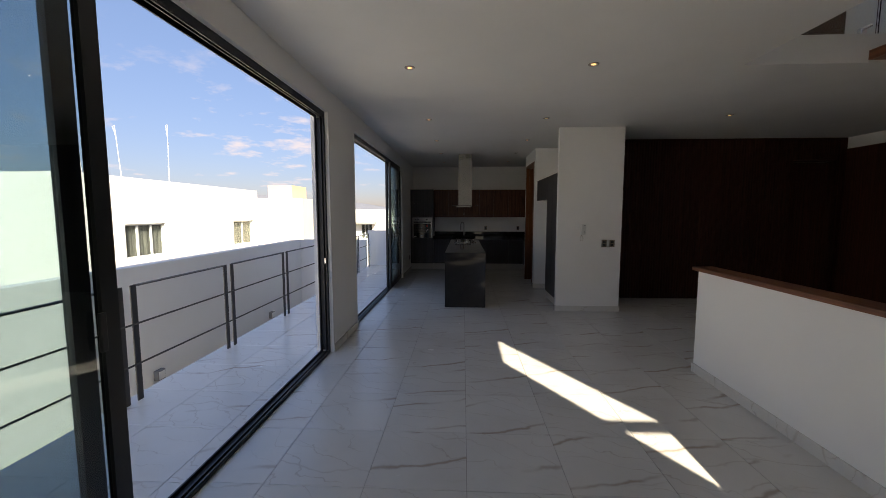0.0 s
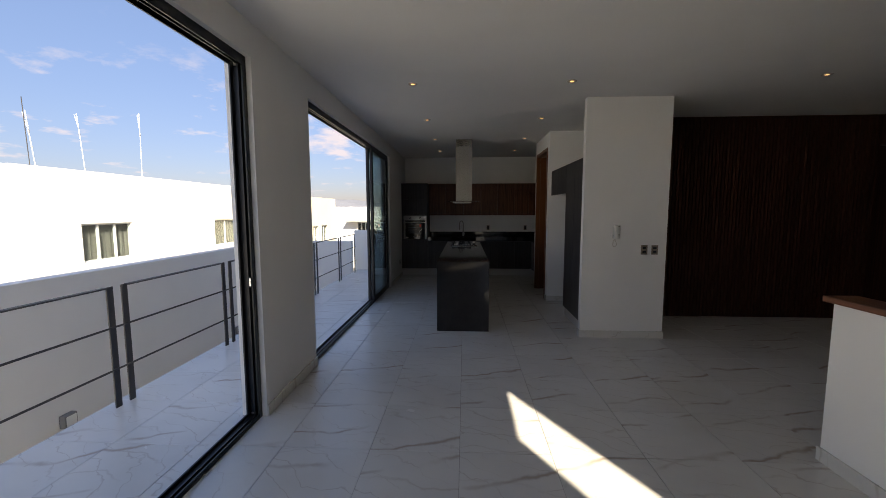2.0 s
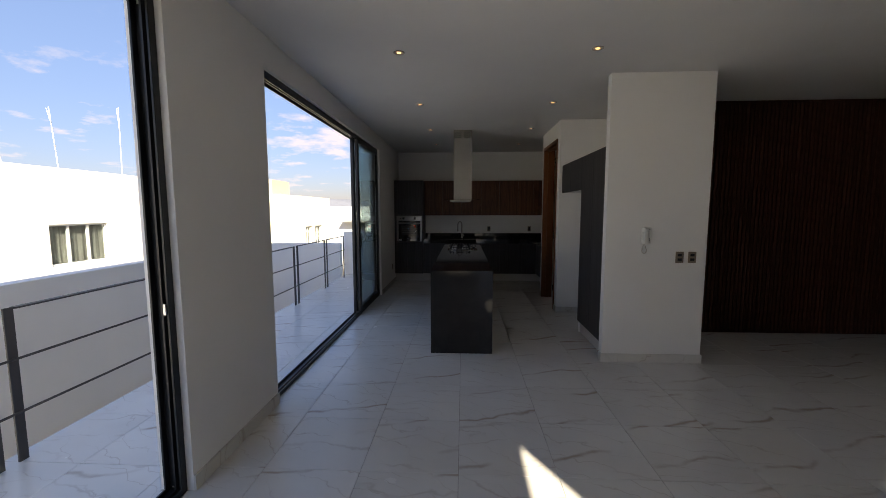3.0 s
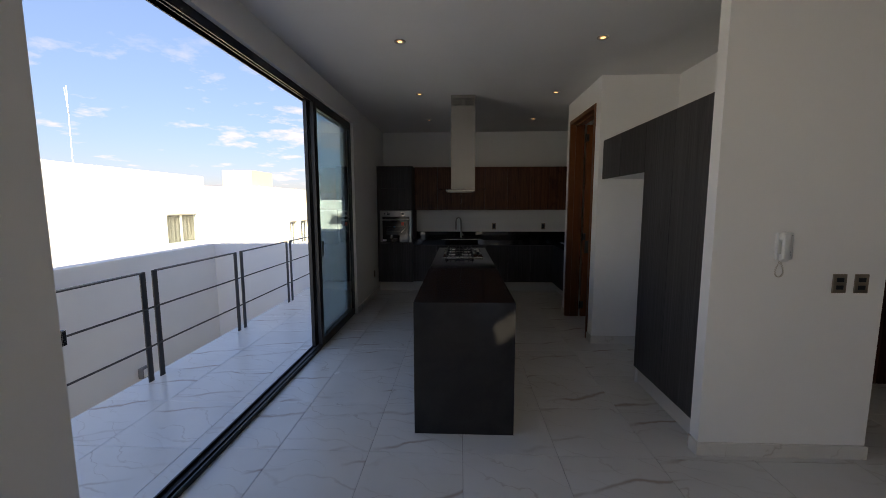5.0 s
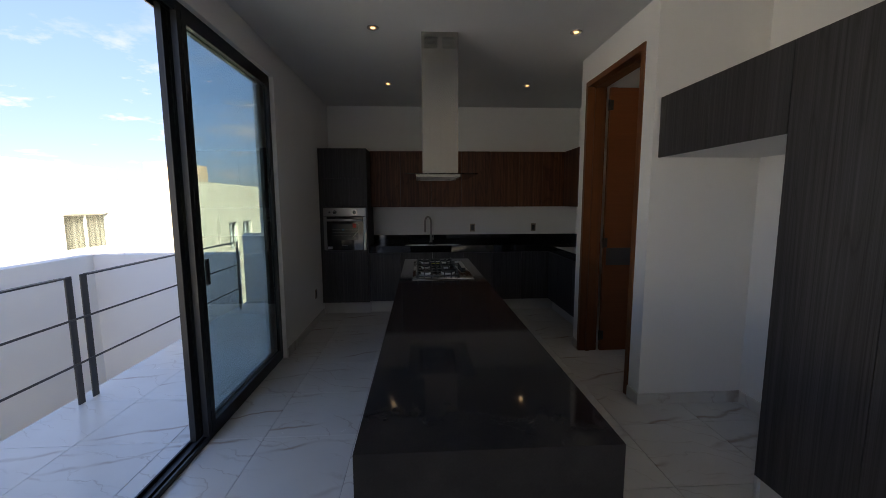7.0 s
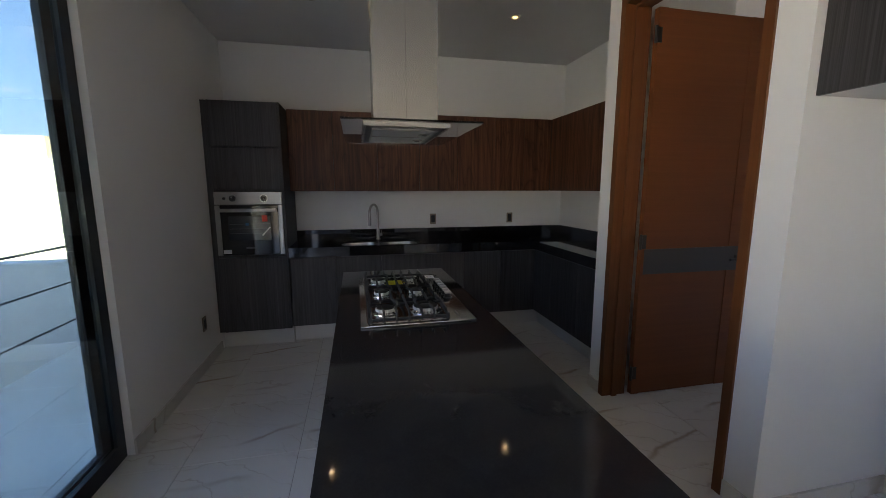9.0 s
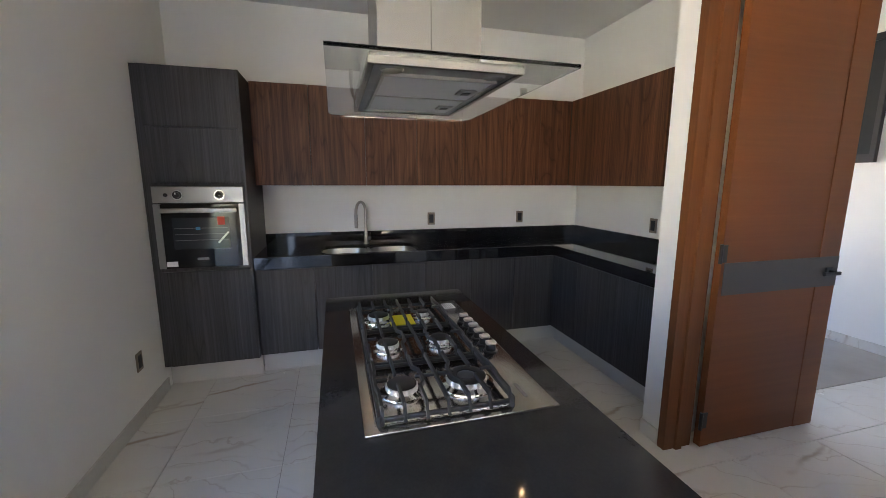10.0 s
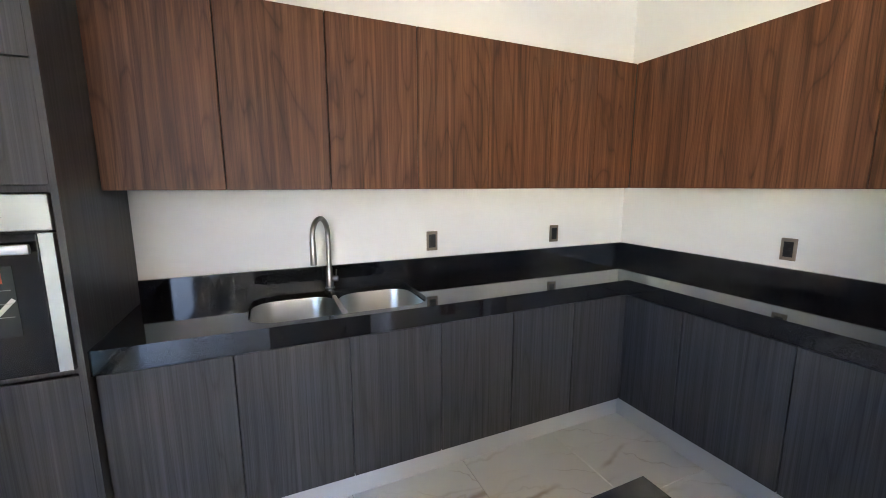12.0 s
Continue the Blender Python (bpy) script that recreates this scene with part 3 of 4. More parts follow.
# ---- kitchen island ----
IX0, IX1, IY0, IY1, IZ = -0.24, 0.417, 6.395, 9.588, 0.897
isl = thing("kitchen_island", (0.095, 8.0, 0), "long black granite kitchen island with a waterfall end", "island")
part("worktop", many((IX0, IX1, IY0, IY1, IZ - 0.04, IZ), (IX0, IX1, IY0, IY0 + 0.03, 0.0, IZ - 0.04), (IX0, IX1, IY1 - 0.03, IY1, 0.0, IZ - 0.04)), M_ISLAND, isl, "black granite slab folded down at both ends")
part("body", many((IX0 + 0.03, IX1 - 0.03, IY0 + 0.03, IY1 - 0.03, 0.1, IZ - 0.04), (IX0 + 0.06, IX1 - 0.06, IY0 + 0.03, IY1 - 0.03, 0, 0.1)), M_CHAR, isl)
nd = 7
for k in range(nd):
    a = IY0 + 0.03 + (IY1 - IY0 - 0.06) * k / nd
    b = IY0 + 0.03 + (IY1 - IY0 - 0.06) * (k + 1) / nd
    part("door", box(IX0 + 0.008, IX0 + 0.028, a + 0.002, b - 0.002, 0.12, IZ - 0.045, 0.0015), M_CHAR, isl)
    part("door", box(IX1 - 0.028, IX1 - 0.008, a + 0.002, b - 0.002, 0.12, IZ - 0.045, 0.0015), M_CHAR, isl)


# ---- gas hob ----
HX0, HX1, HY0, HY1 = -0.142, 0.33, 8.475, 9.375
hob = thing("gas_hob", (0.095, 8.92, IZ), "six-burner stainless steel gas hob set in the island", "hob")
part("plate", box(HX0, HX1, HY0, HY1, IZ, IZ + 0.009, 0.003), M_STEELX, hob, "", 40)
part("burner_well", box(HX0 + 0.025, HX1 - 0.105, HY0 + 0.03, HY1 - 0.03, IZ + 0.009, IZ + 0.0115, 0.001), M_STEELX, hob)
ZP = IZ + 0.0115
BX = (-0.035, 0.14)
BY = (8.632, 8.908, 9.185)


def burner(x, y, r):
    cup = part("burner", lathe([(r * 1.3, 0), (r * 1.28, 0.004), (r * 1.05, 0.006), (r * 0.98, 0.009), (r * 0.92, 0.01)], (x, y, ZP)), M_CHROME, hob, "shiny aluminium burner ring", 35)
    crown = bmesh.new()
    n = 72
    rows = [[crown.verts.new((x + rr * math.cos(2 * math.pi * k / n), y + rr * math.sin(2 * math.pi * k / n), ZP + z)) for k in range(n) for rr in [r * (0.96 if k % 4 < 2 else 0.9)]] for z in (0.009, 0.0215)]
    for k in range(n):
        crown.faces.new((rows[0][k], rows[0][(k + 1) % n], rows[1][(k + 1) % n], rows[1][k]))
    crown.faces.new(rows[1])
    part("flame_crown", crown, M_ALU, cup)
    if r > 0.05:
        part("burner_cap", lathe([(r * 0.5, 0.0217), (r * 0.9, 0.0217), (r * 0.9, 0.025), (r * 0.82, 0.0272), (r * 0.58, 0.0272), (r * 0.5, 0.025), (r * 0.5, 0.0218)], (x, y, ZP), 32), M_IRON, cup, "black enamel ring cap", 35)
        part("inner_burner", lathe([(r * 0.42, 0.0217), (r * 0.42, 0.024), (r * 0.3, 0.0265), (r * 0.05, 0.027)], (x, y, ZP), 28), M_CHAR_CAP, cup, "", 35)
    else:
        part("burner_cap", lathe([(r * 0.86, 0.0217), (r * 0.86, 0.0245), (r * 0.76, 0.0265), (r * 0.2, 0.027)], (x, y, ZP), 24), M_IRON, cup, "black enamel cap", 35)


for i, y in enumerate(BY):
    for j, x in enumerate(BX):
        burner(x, y, 0.058 if (i, j) == (0, 1) else 0.03 if (i, j) == (2, 1) else 0.038 if i == 1 else 0.044)
GX0, GX1 = HX0 + 0.03, HX1 - 0.11


def finger(bm, path, deep, half=0.0042):
    """One cast bar of a pan support along a path of its top edge."""
    rings = []
    for k, (x, y, z) in enumerate(path):
        rings.append([bm.verts.new(p) for p in ((x - half, y, z - deep), (x + half, y, z - deep), (x + half * 0.8, y, z), (x - half * 0.8, y, z))])
    for p, r in zip(rings, rings[1:]):
        for k in range(4):
            bm.faces.new((p[k], p[(k + 1) % 4], r[(k + 1) % 4], r[k]))
    bm.faces.new(rings[0][::-1])
    bm.faces.new(rings[-1])
    bmesh.ops.recalc_face_normals(bm, faces=bm.faces[:])


for i, y in enumerate(BY):
    a, b = y - 0.136, y + 0.136
    zt, hh = ZP + 0.043, 0.011
    g = bmesh.new()
    low = zt - 0.03
    for x in (GX0, GX1 - 0.012):
        box(x, x + 0.012, a, b, low, low + 0.012, 0.003, 1, bm=g)
    for yy in (a + 0.002, b - 0.012):
        box(GX0, GX1, yy, yy + 0.01, low - 0.008, low + 0.004, 0.003, 1, bm=g)
    for q in range(7):
        x = GX0 + 0.012 + (GX1 - GX0 - 0.024) * q / 6
        bend = {0: -0.004, 2: 0.012, 4: -0.012, 6: 0.004}.get(q, 0.0)
        if q in (1, 5):
            finger(g, [(x, a - 0.002, low), (x, a + 0.012, zt), (x, y - 0.026, zt - 0.002)], hh)
            finger(g, [(x, y + 0.026, zt - 0.002), (x, b - 0.012, zt), (x, b + 0.002, low)], hh)
        else:
            finger(g, [(x, a - 0.002, low), (x, a + 0.012, zt), (x, y - 0.052, zt), (x + bend, y - 0.034, zt), (x + bend, y + 0.034, zt), (x, y + 0.052, zt), (x, b - 0.012, zt), (x, b + 0.002, low)], hh)
    for xa, xb in ((GX0 + 0.008, -0.072), (0.0, 0.056), (0.056, 0.102), (GX1 - 0.008, 0.178)):
        box(min(xa, xb), max(xa, xb), y - 0.004, y + 0.004, zt - hh, zt - 0.001, 0.002, 1, bm=g)
    for x in (GX0 + 0.006, GX1 - 0.006):
        for yy in (a + 0.006, b - 0.006):
            join(g, cyl((x, yy, ZP - 0.002), (x, yy, low + 0.004), 0.007, n=10))
    part("grate", g, M_IRON, hob, "black cast iron pan support", 40)
for k in range(6):
    y = 8.81 + 0.056 * k
    kb = part("knob", join(cyl((0.283, y, IZ + 0.009), (0.283, y, IZ + 0.014), 0.023, n=24, bevel=0.0015), cyl((0.283, y, IZ + 0.014), (0.283, y, IZ + 0.034), 0.018, 0.016, 24, 0.002)), M_BLACK, hob, "black knob with a steel top", 35)
    part("knob_top", box(0.267, 0.300, y - 0.011, y + 0.011, IZ + 0.032, IZ + 0.044, 0.004), M_KNOB, kb, "steel grip")
part("rating_label", many((0.255, 0.305, 9.26, 9.335, IZ + 0.0092, IZ + 0.0096)), M_PAPER, hob, "white paper label with fine print")
for k in range(5):
    part("print_line", many((0.262 + 0.008 * k, 0.265 + 0.008 * k, 9.268, 9.327, IZ + 0.0096, IZ + 0.0099)), M_GREY, hob)
part("sticker", many((0.005, 0.098, 9.11, 9.22, ZP + 0.001, ZP + 0.002)), M_YELLOW, hob, "yellow warning sticker")
part("brand_mark", many((0.262, 0.272, 8.53, 8.60, IZ + 0.0092, IZ + 0.0096)), M_GREY, hob)


# ---- range hood ----
OX, OY = 0.093, 8.94
HZ = 1.70                      # top of the glass canopy
hood = thing("range_hood", (OX, OY, 1.66), "stainless steel island range hood with a curved glass canopy", "range hood")
CX0, CX1, CY0, CY1 = OX - 0.147, OX + 0.147, OY - 0.11, OY + 0.14
part("chimney", many((CX0, OX - 0.002, CY0, CY1, HZ + 0.001, CZ - 0.001), (OX + 0.002, CX1, CY0, CY1, HZ + 0.001, CZ - 0.001), (OX - 0.002, OX + 0.002, CY0 + 0.004, CY1 - 0.004, HZ + 0.001, CZ - 0.001)), M_HOOD, hood, "brushed steel chimney")
for side in (-1, 1):
    for r in range(3):
        for c in range(5):
            x = OX + side * (0.03 + 0.021 * c)
            z = CZ - 0.05 - 0.033 * r
            t = box(-0.0135, 0.0135, -0.0008, 0.0008, -0.004, 0.004)
            part("vent_slot", moved(t, pose(x, CY0 - 0.0009, z, 0, 52 * side, 0)), M_BLACK, hood)
canopy = part("glass_canopy", prism([(OX - 0.283, OY - 0.43), (OX + 0.265, OY - 0.43)] + [(OX + 0.185 + 0.08 * math.sin(a), OY + 0.3 + 0.08 * math.cos(a)) for a in [math.pi / 2 * (1 - k / 8) for k in range(9)]]
                                    + [(OX - 0.203 - 0.08 * math.sin(a), OY + 0.3 + 0.08 * math.cos(a)) for a in [math.pi / 2 * k / 8 for k in range(9)]], HZ - 0.008, HZ), M_CLEAR, hood, "clear glass canopy with rounded corners")
BX0, BX1, BY0, BY1 = OX - 0.2, OX + 0.135, OY - 0.415, OY + 0.15
part("body", many((BX0, BX1, BY0, BY0 + 0.012, HZ - 0.027, HZ - 0.0085), (BX0, BX1, BY1 - 0.012, BY1, HZ - 0.027, HZ - 0.0085), (BX0, BX0 + 0.012, BY0, BY1, HZ - 0.027, HZ - 0.0085),
                  (BX1 - 0.012, BX1, BY0, BY1, HZ - 0.027, HZ - 0.0085), (BX0, BX1, BY0, BY1, HZ - 0.022, HZ - 0.0085)), M_HOOD, hood, "brushed steel hood body")
part("underside", many((BX0 + 0.013, BX1 - 0.013, BY0 + 0.013, BY1 - 0.013, HZ - 0.0245, HZ - 0.0222)), M_UNDER, hood, "dark steel underside")
ym, FX = (BY0 + BY1) / 2, (BX0 + BX1) / 2
for y in (ym - 0.105, ym + 0.105):
    f = part("filter", many((FX - 0.126, FX + 0.126, y - 0.1, y + 0.1, HZ - 0.03, HZ - 0.0246)), M_MESH, hood, "aluminium mesh grease filter")
    part("filter_rim", many((FX - 0.133, FX - 0.126, y - 0.107, y + 0.107, HZ - 0.032, HZ - 0.0246), (FX + 0.126, FX + 0.133, y - 0.107, y + 0.107, HZ - 0.032, HZ - 0.0246),
                            (FX - 0.133, FX + 0.133, y - 0.107, y - 0.1, HZ - 0.032, HZ - 0.0246), (FX - 0.133, FX + 0.133, y + 0.1, y + 0.107, HZ - 0.032, HZ - 0.0246)), M_STEEL, f)
    part("filter_handle", box(FX + 0.07, FX + 0.115, y - 0.025, y + 0.025, HZ - 0.035, HZ - 0.03, 0.002), M_STEEL, f)
    part("filter_latch", box(FX + 0.082, FX + 0.102, y - 0.012, y + 0.012, HZ - 0.0365, HZ - 0.035), M_BLACK, f)
for sx in (-1, 1):
    for y in (BY0 + 0.045, BY1 - 0.05):
        hl = part("hood_lamp", lathe([(0.019, -0.0005), (0.022, -0.0015), (0.026, 0.0024)], (FX + sx * 0.115, y, HZ - 0.027)), M_STEEL, hood, "small round lamp in a steel ring", 30)
        part("lamp_lens", lathe([(0.001, 0.0003), (0.014, 0.0003), (0.019, 0.0001)], (FX + sx * 0.115, y, HZ - 0.027)), M_HOODLAMP, hl, "frosted lens", 30)


# ---- oven tower and oven ----
TX0, TX1, TY, TZ = -1.324, -0.758, 10.67, 2.165
tow = thing("oven_cabinet", (-1.05, 11.0, 0), "tall charcoal wood cabinet housing the oven", "cabinet")
part("body", many((TX0, TX0 + 0.018, TY + 0.02, KY - 0.003, 0.17, TZ), (TX1 - 0.018, TX1, TY - 0.002, KY - 0.003, 0.17, TZ), (TX0 + 0.018, TX1 - 0.018, TY + 0.02, KY - 0.003, 1.42, 1.438),
                  (TX0 + 0.018, TX1 - 0.018, TY + 0.02, KY - 0.003, 0.845, 0.863), (TX0 + 0.018, TX1 - 0.018, KY - 0.02, KY - 0.003, 0.17, TZ), (TX0 + 0.018, TX1 - 0.018, TY + 0.02, KY - 0.02, TZ - 0.018, TZ),
                  (WX + 0.001, TX0, TY + 0.01, KY - 0.003, 0.17, TZ)), M_CHAR, tow)
for z0, z1 in ((0.17, 0.842), (1.44, 1.79), (1.794, TZ)):
    part("door", box(TX0 + 0.002, TX1 - 0.019, TY, TY + 0.019, z0, z1, 0.0015), M_CHAR, tow)
part("toe_kick", many((WX + 0.001, TX1, TY + 0.1, TY + 0.115, 0, 0.17)), M_TOE, tow, "pale marble-look toe kick")
ov = thing("oven", (-1.055, 10.68, 0.868), "built-in stainless steel oven with a black glass door", "oven")
VX0, VX1 = TX0 + 0.006, TX1 - 0.021
part("casing", many((VX0 + 0.02, VX1 - 0.02, TY + 0.012, 11.2, 0.868, 1.41)), M_BLACK, ov)
part("control_panel", box(VX0, VX1, TY - 0.018, TY + 0.012, 1.308, 1.415, 0.003), M_STEEL, ov, "stainless control panel")
for x in (VX0 + 0.145, VX1 - 0.145):
    k = part("knob", join(cyl((x, TY - 0.018, 1.36), (x, TY - 0.026, 1.36), 0.026, n=28), cyl((x, TY - 0.026, 1.36), (x, TY - 0.05, 1.36), 0.02, 0.018, 28, 0.002)), M_BLACK, ov, "black control knob", 35)
    part("knob_ring", cyl((x, TY - 0.0185, 1.36), (x, TY - 0.0215, 1.36), 0.031, n=28), M_CHROME, k, "chrome ring")
    part("pointer", moved(box(-0.003, 0.003, -0.0015, 0.0, 0.004, 0.016), pose(x, TY - 0.05, 1.36, 0, 0 if x < -1.05 else 125, 0)), M_PAPER, k, "white pointer")
    for q in range(9):
        ang = radians(-140 + 35 * q)
        part("dial_mark", moved(box(-0.0012, 0.0012, -0.0006, 0.0, 0.0, 0.006), pose(x + 0.036 * math.sin(ang), TY - 0.018, 1.36 + 0.036 * math.cos(ang), 0, 35 * q - 140, 0)), M_GREY, ov)
part("timer_knob", cyl((VX0 + 0.08, TY - 0.018, 1.36), (VX0 + 0.08, TY - 0.03, 1.36), 0.012, bevel=0.002), M_BLACK, ov, "", 35)
dr = part("oven_door", box(VX0 + 0.04, VX1 - 0.035, TY - 0.022, TY + 0.01, 0.872, 1.3, 0.003), M_OVENGLASS, ov, "black glass oven door")
part("rail_clip", moved(box(-0.006, 0.006, -0.0008, 0.0, -0.05, 0.05, 0.0), pose(VX1 - 0.14, TY - 0.0236, 1.075, 0, 42, 0)), M_FRAMEW, dr, "pale bar behind the glass")
part("tape", many((VX0 + 0.235, VX0 + 0.262, TY - 0.0242, TY - 0.0236, 1.128, 1.148)), M_BLUE, dr, "blue tape")
part("side_trim", many((VX0, VX0 + 0.039, TY - 0.02, TY + 0.01, 0.872, 1.3)), M_STEEL, ov)
part("side_trim", many((VX1 - 0.034, VX1, TY - 0.02, TY + 0.01, 0.872, 1.3)), M_STEEL, ov)
part("window", many((VX0 + 0.1, VX1 - 0.1, TY - 0.0232, TY - 0.0225, 1.0, 1.21)), mat("oven_window_glass", (0.03, 0.034, 0.036), 0.1), dr)
for z in (1.06, 1.1, 1.14):
    part("rack_wire", cyl((VX0 + 0.11, TY - 0.0236, z), (VX1 - 0.11, TY - 0.0236, z), 0.0012, n=6), M_GREY, dr)
part("handle", join(box(VX0 + 0.045, VX1 - 0.04, TY - 0.062, TY - 0.046, 1.245, 1.275, 0.006), box(VX0 + 0.06, VX0 + 0.08, TY - 0.05, TY - 0.02, 1.25, 1.27), box(VX1 - 0.075, VX1 - 0.055, TY - 0.05, TY - 0.02, 1.25, 1.27)), M_STEEL, dr, "steel bar handle", 40)
part("sticker", many((VX1 - 0.17, VX1 - 0.125, TY - 0.0242, TY - 0.0236, 1.16, 1.215)), M_RED, dr, "red sticker")
part("sticker", many((VX0 + 0.045, VX0 + 0.11, TY - 0.0232, TY - 0.0225, 0.885, 0.92)), M_PAPER, dr, "white label")
part("brand_mark", many((-1.09, -1.02, TY - 0.0232, TY - 0.0225, 0.925, 0.94)), M_GREY, dr)


# ---- base cabinets, worktop, sink ----
BF, BXF, CB = 10.715, 1.66, 0.825
xs = [-0.756, -0.349, 0.08, 0.497, 0.89, 1.28, BXF]
for a, b in zip(xs, xs[1:]):
    c = thing("base_cabinet", ((a + b) / 2, 11.0, 0), "charcoal wood-grain base cabinet with a plain door", "cabinet", "kitchen base cabinets")
    part("body", many((a + 0.001, b - 0.001, BF + 0.02, KY - 0.003, 0.17, 0.66 if a < 0.3 and b > -0.34 else CB), (a + 0.001, b - 0.001, BF + 0.0205, BF + 0.024, 0.17, CB), (a, b, BF + 0.11, KY - 0.003, 0, 0.17)), M_CHAR, c)
    part("door", box(a + 0.002, b - 0.002, BF, BF + 0.019, 0.17, CB - 0.013, 0.0015), M_CHAR, c)
    part("toe_kick", many((a, b + (0.108 if b == BXF else 0), BF + 0.095, BF + 0.109, 0, 0.17)), M_TOE, c, "pale marble-look toe kick")
ys = [BF - 0.002, 10.37, 9.905, 9.425]
for b, a in zip(ys, ys[1:]):
    c = thing("base_cabinet", (1.95, (a + b) / 2, 0), "charcoal wood-grain base cabinet with a plain door", "cabinet", "kitchen base cabinets")
    part("body", many((BXF + 0.02, KX - 0.003, a + 0.001, b - 0.001, 0.17, CB), (BXF + 0.11, KX - 0.003, a, b, 0, 0.17)), M_CHAR, c)
    part("door", box(BXF, BXF + 0.019, a + 0.002, b - 0.002, 0.17, CB - 0.013, 0.0015), M_CHAR, c)
    part("toe_kick", many((BXF + 0.095, BXF + 0.109, a, b + (0.096 if b > 10.5 else 0), 0, 0.17)), M_TOE, c, "pale marble-look toe kick")
cc = thing("corner_cabinet", (1.95, 11.0, 0), "charcoal wood corner carcass under the worktop", "cabinet")
part("body", many((BXF + 0.003, KX - 0.003, BF + 0.003, KY - 0.003, 0.17, CB), (BXF + 0.12, KX - 0.003, BF + 0.12, KY - 0.003, 0, 0.17)), M_CHAR, cc)

CT, CF, CXF = 0.91, 10.69, 1.635
wt = thing("worktop", (0.5, 11.0, CB), "polished black granite worktop with an upstand", "worktop")
S0, S1, SY0, SY1 = -0.30, 0.47, 10.74, 11.15   # sink cut-out
SM = 0.085


def slab_with_hole(outline, hole, z0, z1):
    t = bmesh.new()
    loops = []
    for ring in (outline, hole):
        vs = [t.verts.new((x, y, z1)) for x, y in ring]
        loops.append([t.edges.new((vs[k], vs[(k + 1) % len(vs)])) for k in range(len(vs))])
    bmesh.ops.triangle_fill(t, use_beauty=True, edges=loops[0] + loops[1])
    top = t.faces[:]
    ext = bmesh.ops.extrude_face_region(t, geom=top)
    bmesh.ops.translate(t, vec=(0, 0, z0 - z1), verts=[v for v in ext["geom"] if isinstance(v, bmesh.types.BMVert)])
    bmesh.ops.recalc_face_normals(t, faces=t.faces[:])
    return t


part("slab", slab_with_hole([(TX1 + 0.002, CF), (CXF, CF), (CXF, 9.425), (KX - 0.003, 9.425), (KX - 0.003, KY - 0.003), (TX1 + 0.002, KY - 0.003)],
                            rounded(S0, S1, SY0, SY1, 0.11, 8), CB, CT), M_GRANITE, wt)
part("upstand", many((TX1 + 0.002, KX - 0.025, KY - 0.023, KY - 0.003, CT, 1.012), (KX - 0.023, KX - 0.003, 9.425, KY - 0.003, CT, 1.012)), M_GRANITE, wt)

sk = thing("sink", (SM, 10.95, 0.75), "undermounted stainless steel sink with two bowls", "sink")


def bowl(x0, x1):
    outer = rounded(x0, x1, SY0 + 0.003, SY1 - 0.003, 0.1)
    t = bmesh.new()
    rings = []
    for inset, z in ((0.0, CT - 0.028), (0.003, CT - 0.026), (0.006, CT - 0.04), (0.022, 0.75), (0.034, 0.722), (0.055, 0.706), (0.085, 0.7)):
        cx, cy = (x0 + x1) / 2, (SY0 + SY1) / 2
        hx, hy = (x1 - x0) / 2, (SY1 - SY0) / 2
        rings.append([t.verts.new((cx + (x - cx) * (hx - inset) / hx, cy + (y - cy) * (hy - inset) / hy, z)) for x, y in outer])
    n = len(outer)
    for a, b in zip(rings, rings[1:]):
        for k in range(n):
            t.faces.new((a[k], a[(k + 1) % n], b[(k + 1) % n], b[k]))
    t.faces.new(rings[-1])
    bmesh.ops.recalc_face_normals(t, faces=t.faces[:])
    for f in t.faces:
        f.normal_flip()
    b = part("bowl", t, M_SINK, sk, "satin steel bowl", 40)
    part("drain", lathe([(0.04, 0.001), (0.04, 0.003), (0.03, 0.003), (0.025, 0.0015)], ((x0 + x1) / 2, 10.97, 0.7)), M_CHROME, b, "", 30)


bowl(S0 + 0.003, SM - 0.009)
bowl(SM + 0.009, S1 - 0.003)
part("rim", box(SM - 0.011, SM + 0.011, SY0 + 0.002, SY1 - 0.002, CT - 0.12, CT - 0.026, 0.006), M_SINK, sk)
fx, fy = 0.075, 11.2
fa = thing("kitchen_tap", (fx, fy, CT), "brushed nickel gooseneck kitchen tap with a pull-down spout", "tap")
part("base", lathe([(0.025, 0), (0.025, 0.005), (0.019, 0.008), (0.018, 0.1), (0.0148, 0.108)], (fx, fy, CT)), M_NICKEL, fa, "", 35)
arc = [(fx, fy, CT + 0.09), (fx, fy, CT + 0.285)]
for k in range(13):
    a = math.pi * k / 12
    arc.append((fx - 0.045 + 0.045 * math.cos(a), fy - 0.075 + 0.075 * math.cos(a), CT + 0.285 + 0.085 * math.sin(a)))
arc.append((fx - 0.09, fy - 0.15, CT + 0.26))
part("neck", tube(arc, 0.0125, 14), M_NICKEL, fa, "", 60)
part("spray_head", cyl((fx - 0.09, fy - 0.15, CT + 0.27), (fx - 0.09, fy - 0.15, CT + 0.155), 0.014, 0.0155, 18, 0.003), M_NICKEL, fa, "", 35)
part("lever", join(cyl((fx + 0.012, fy - 0.006, CT + 0.05), (fx + 0.04, fy - 0.016, CT + 0.05), 0.015, 0.015, 18, 0.003), cyl((fx + 0.03, fy - 0.012, CT + 0.055), (fx + 0.034, fy - 0.014, CT + 0.1), 0.004, 0.004, 10)), M_NICKEL, fa, "", 35)

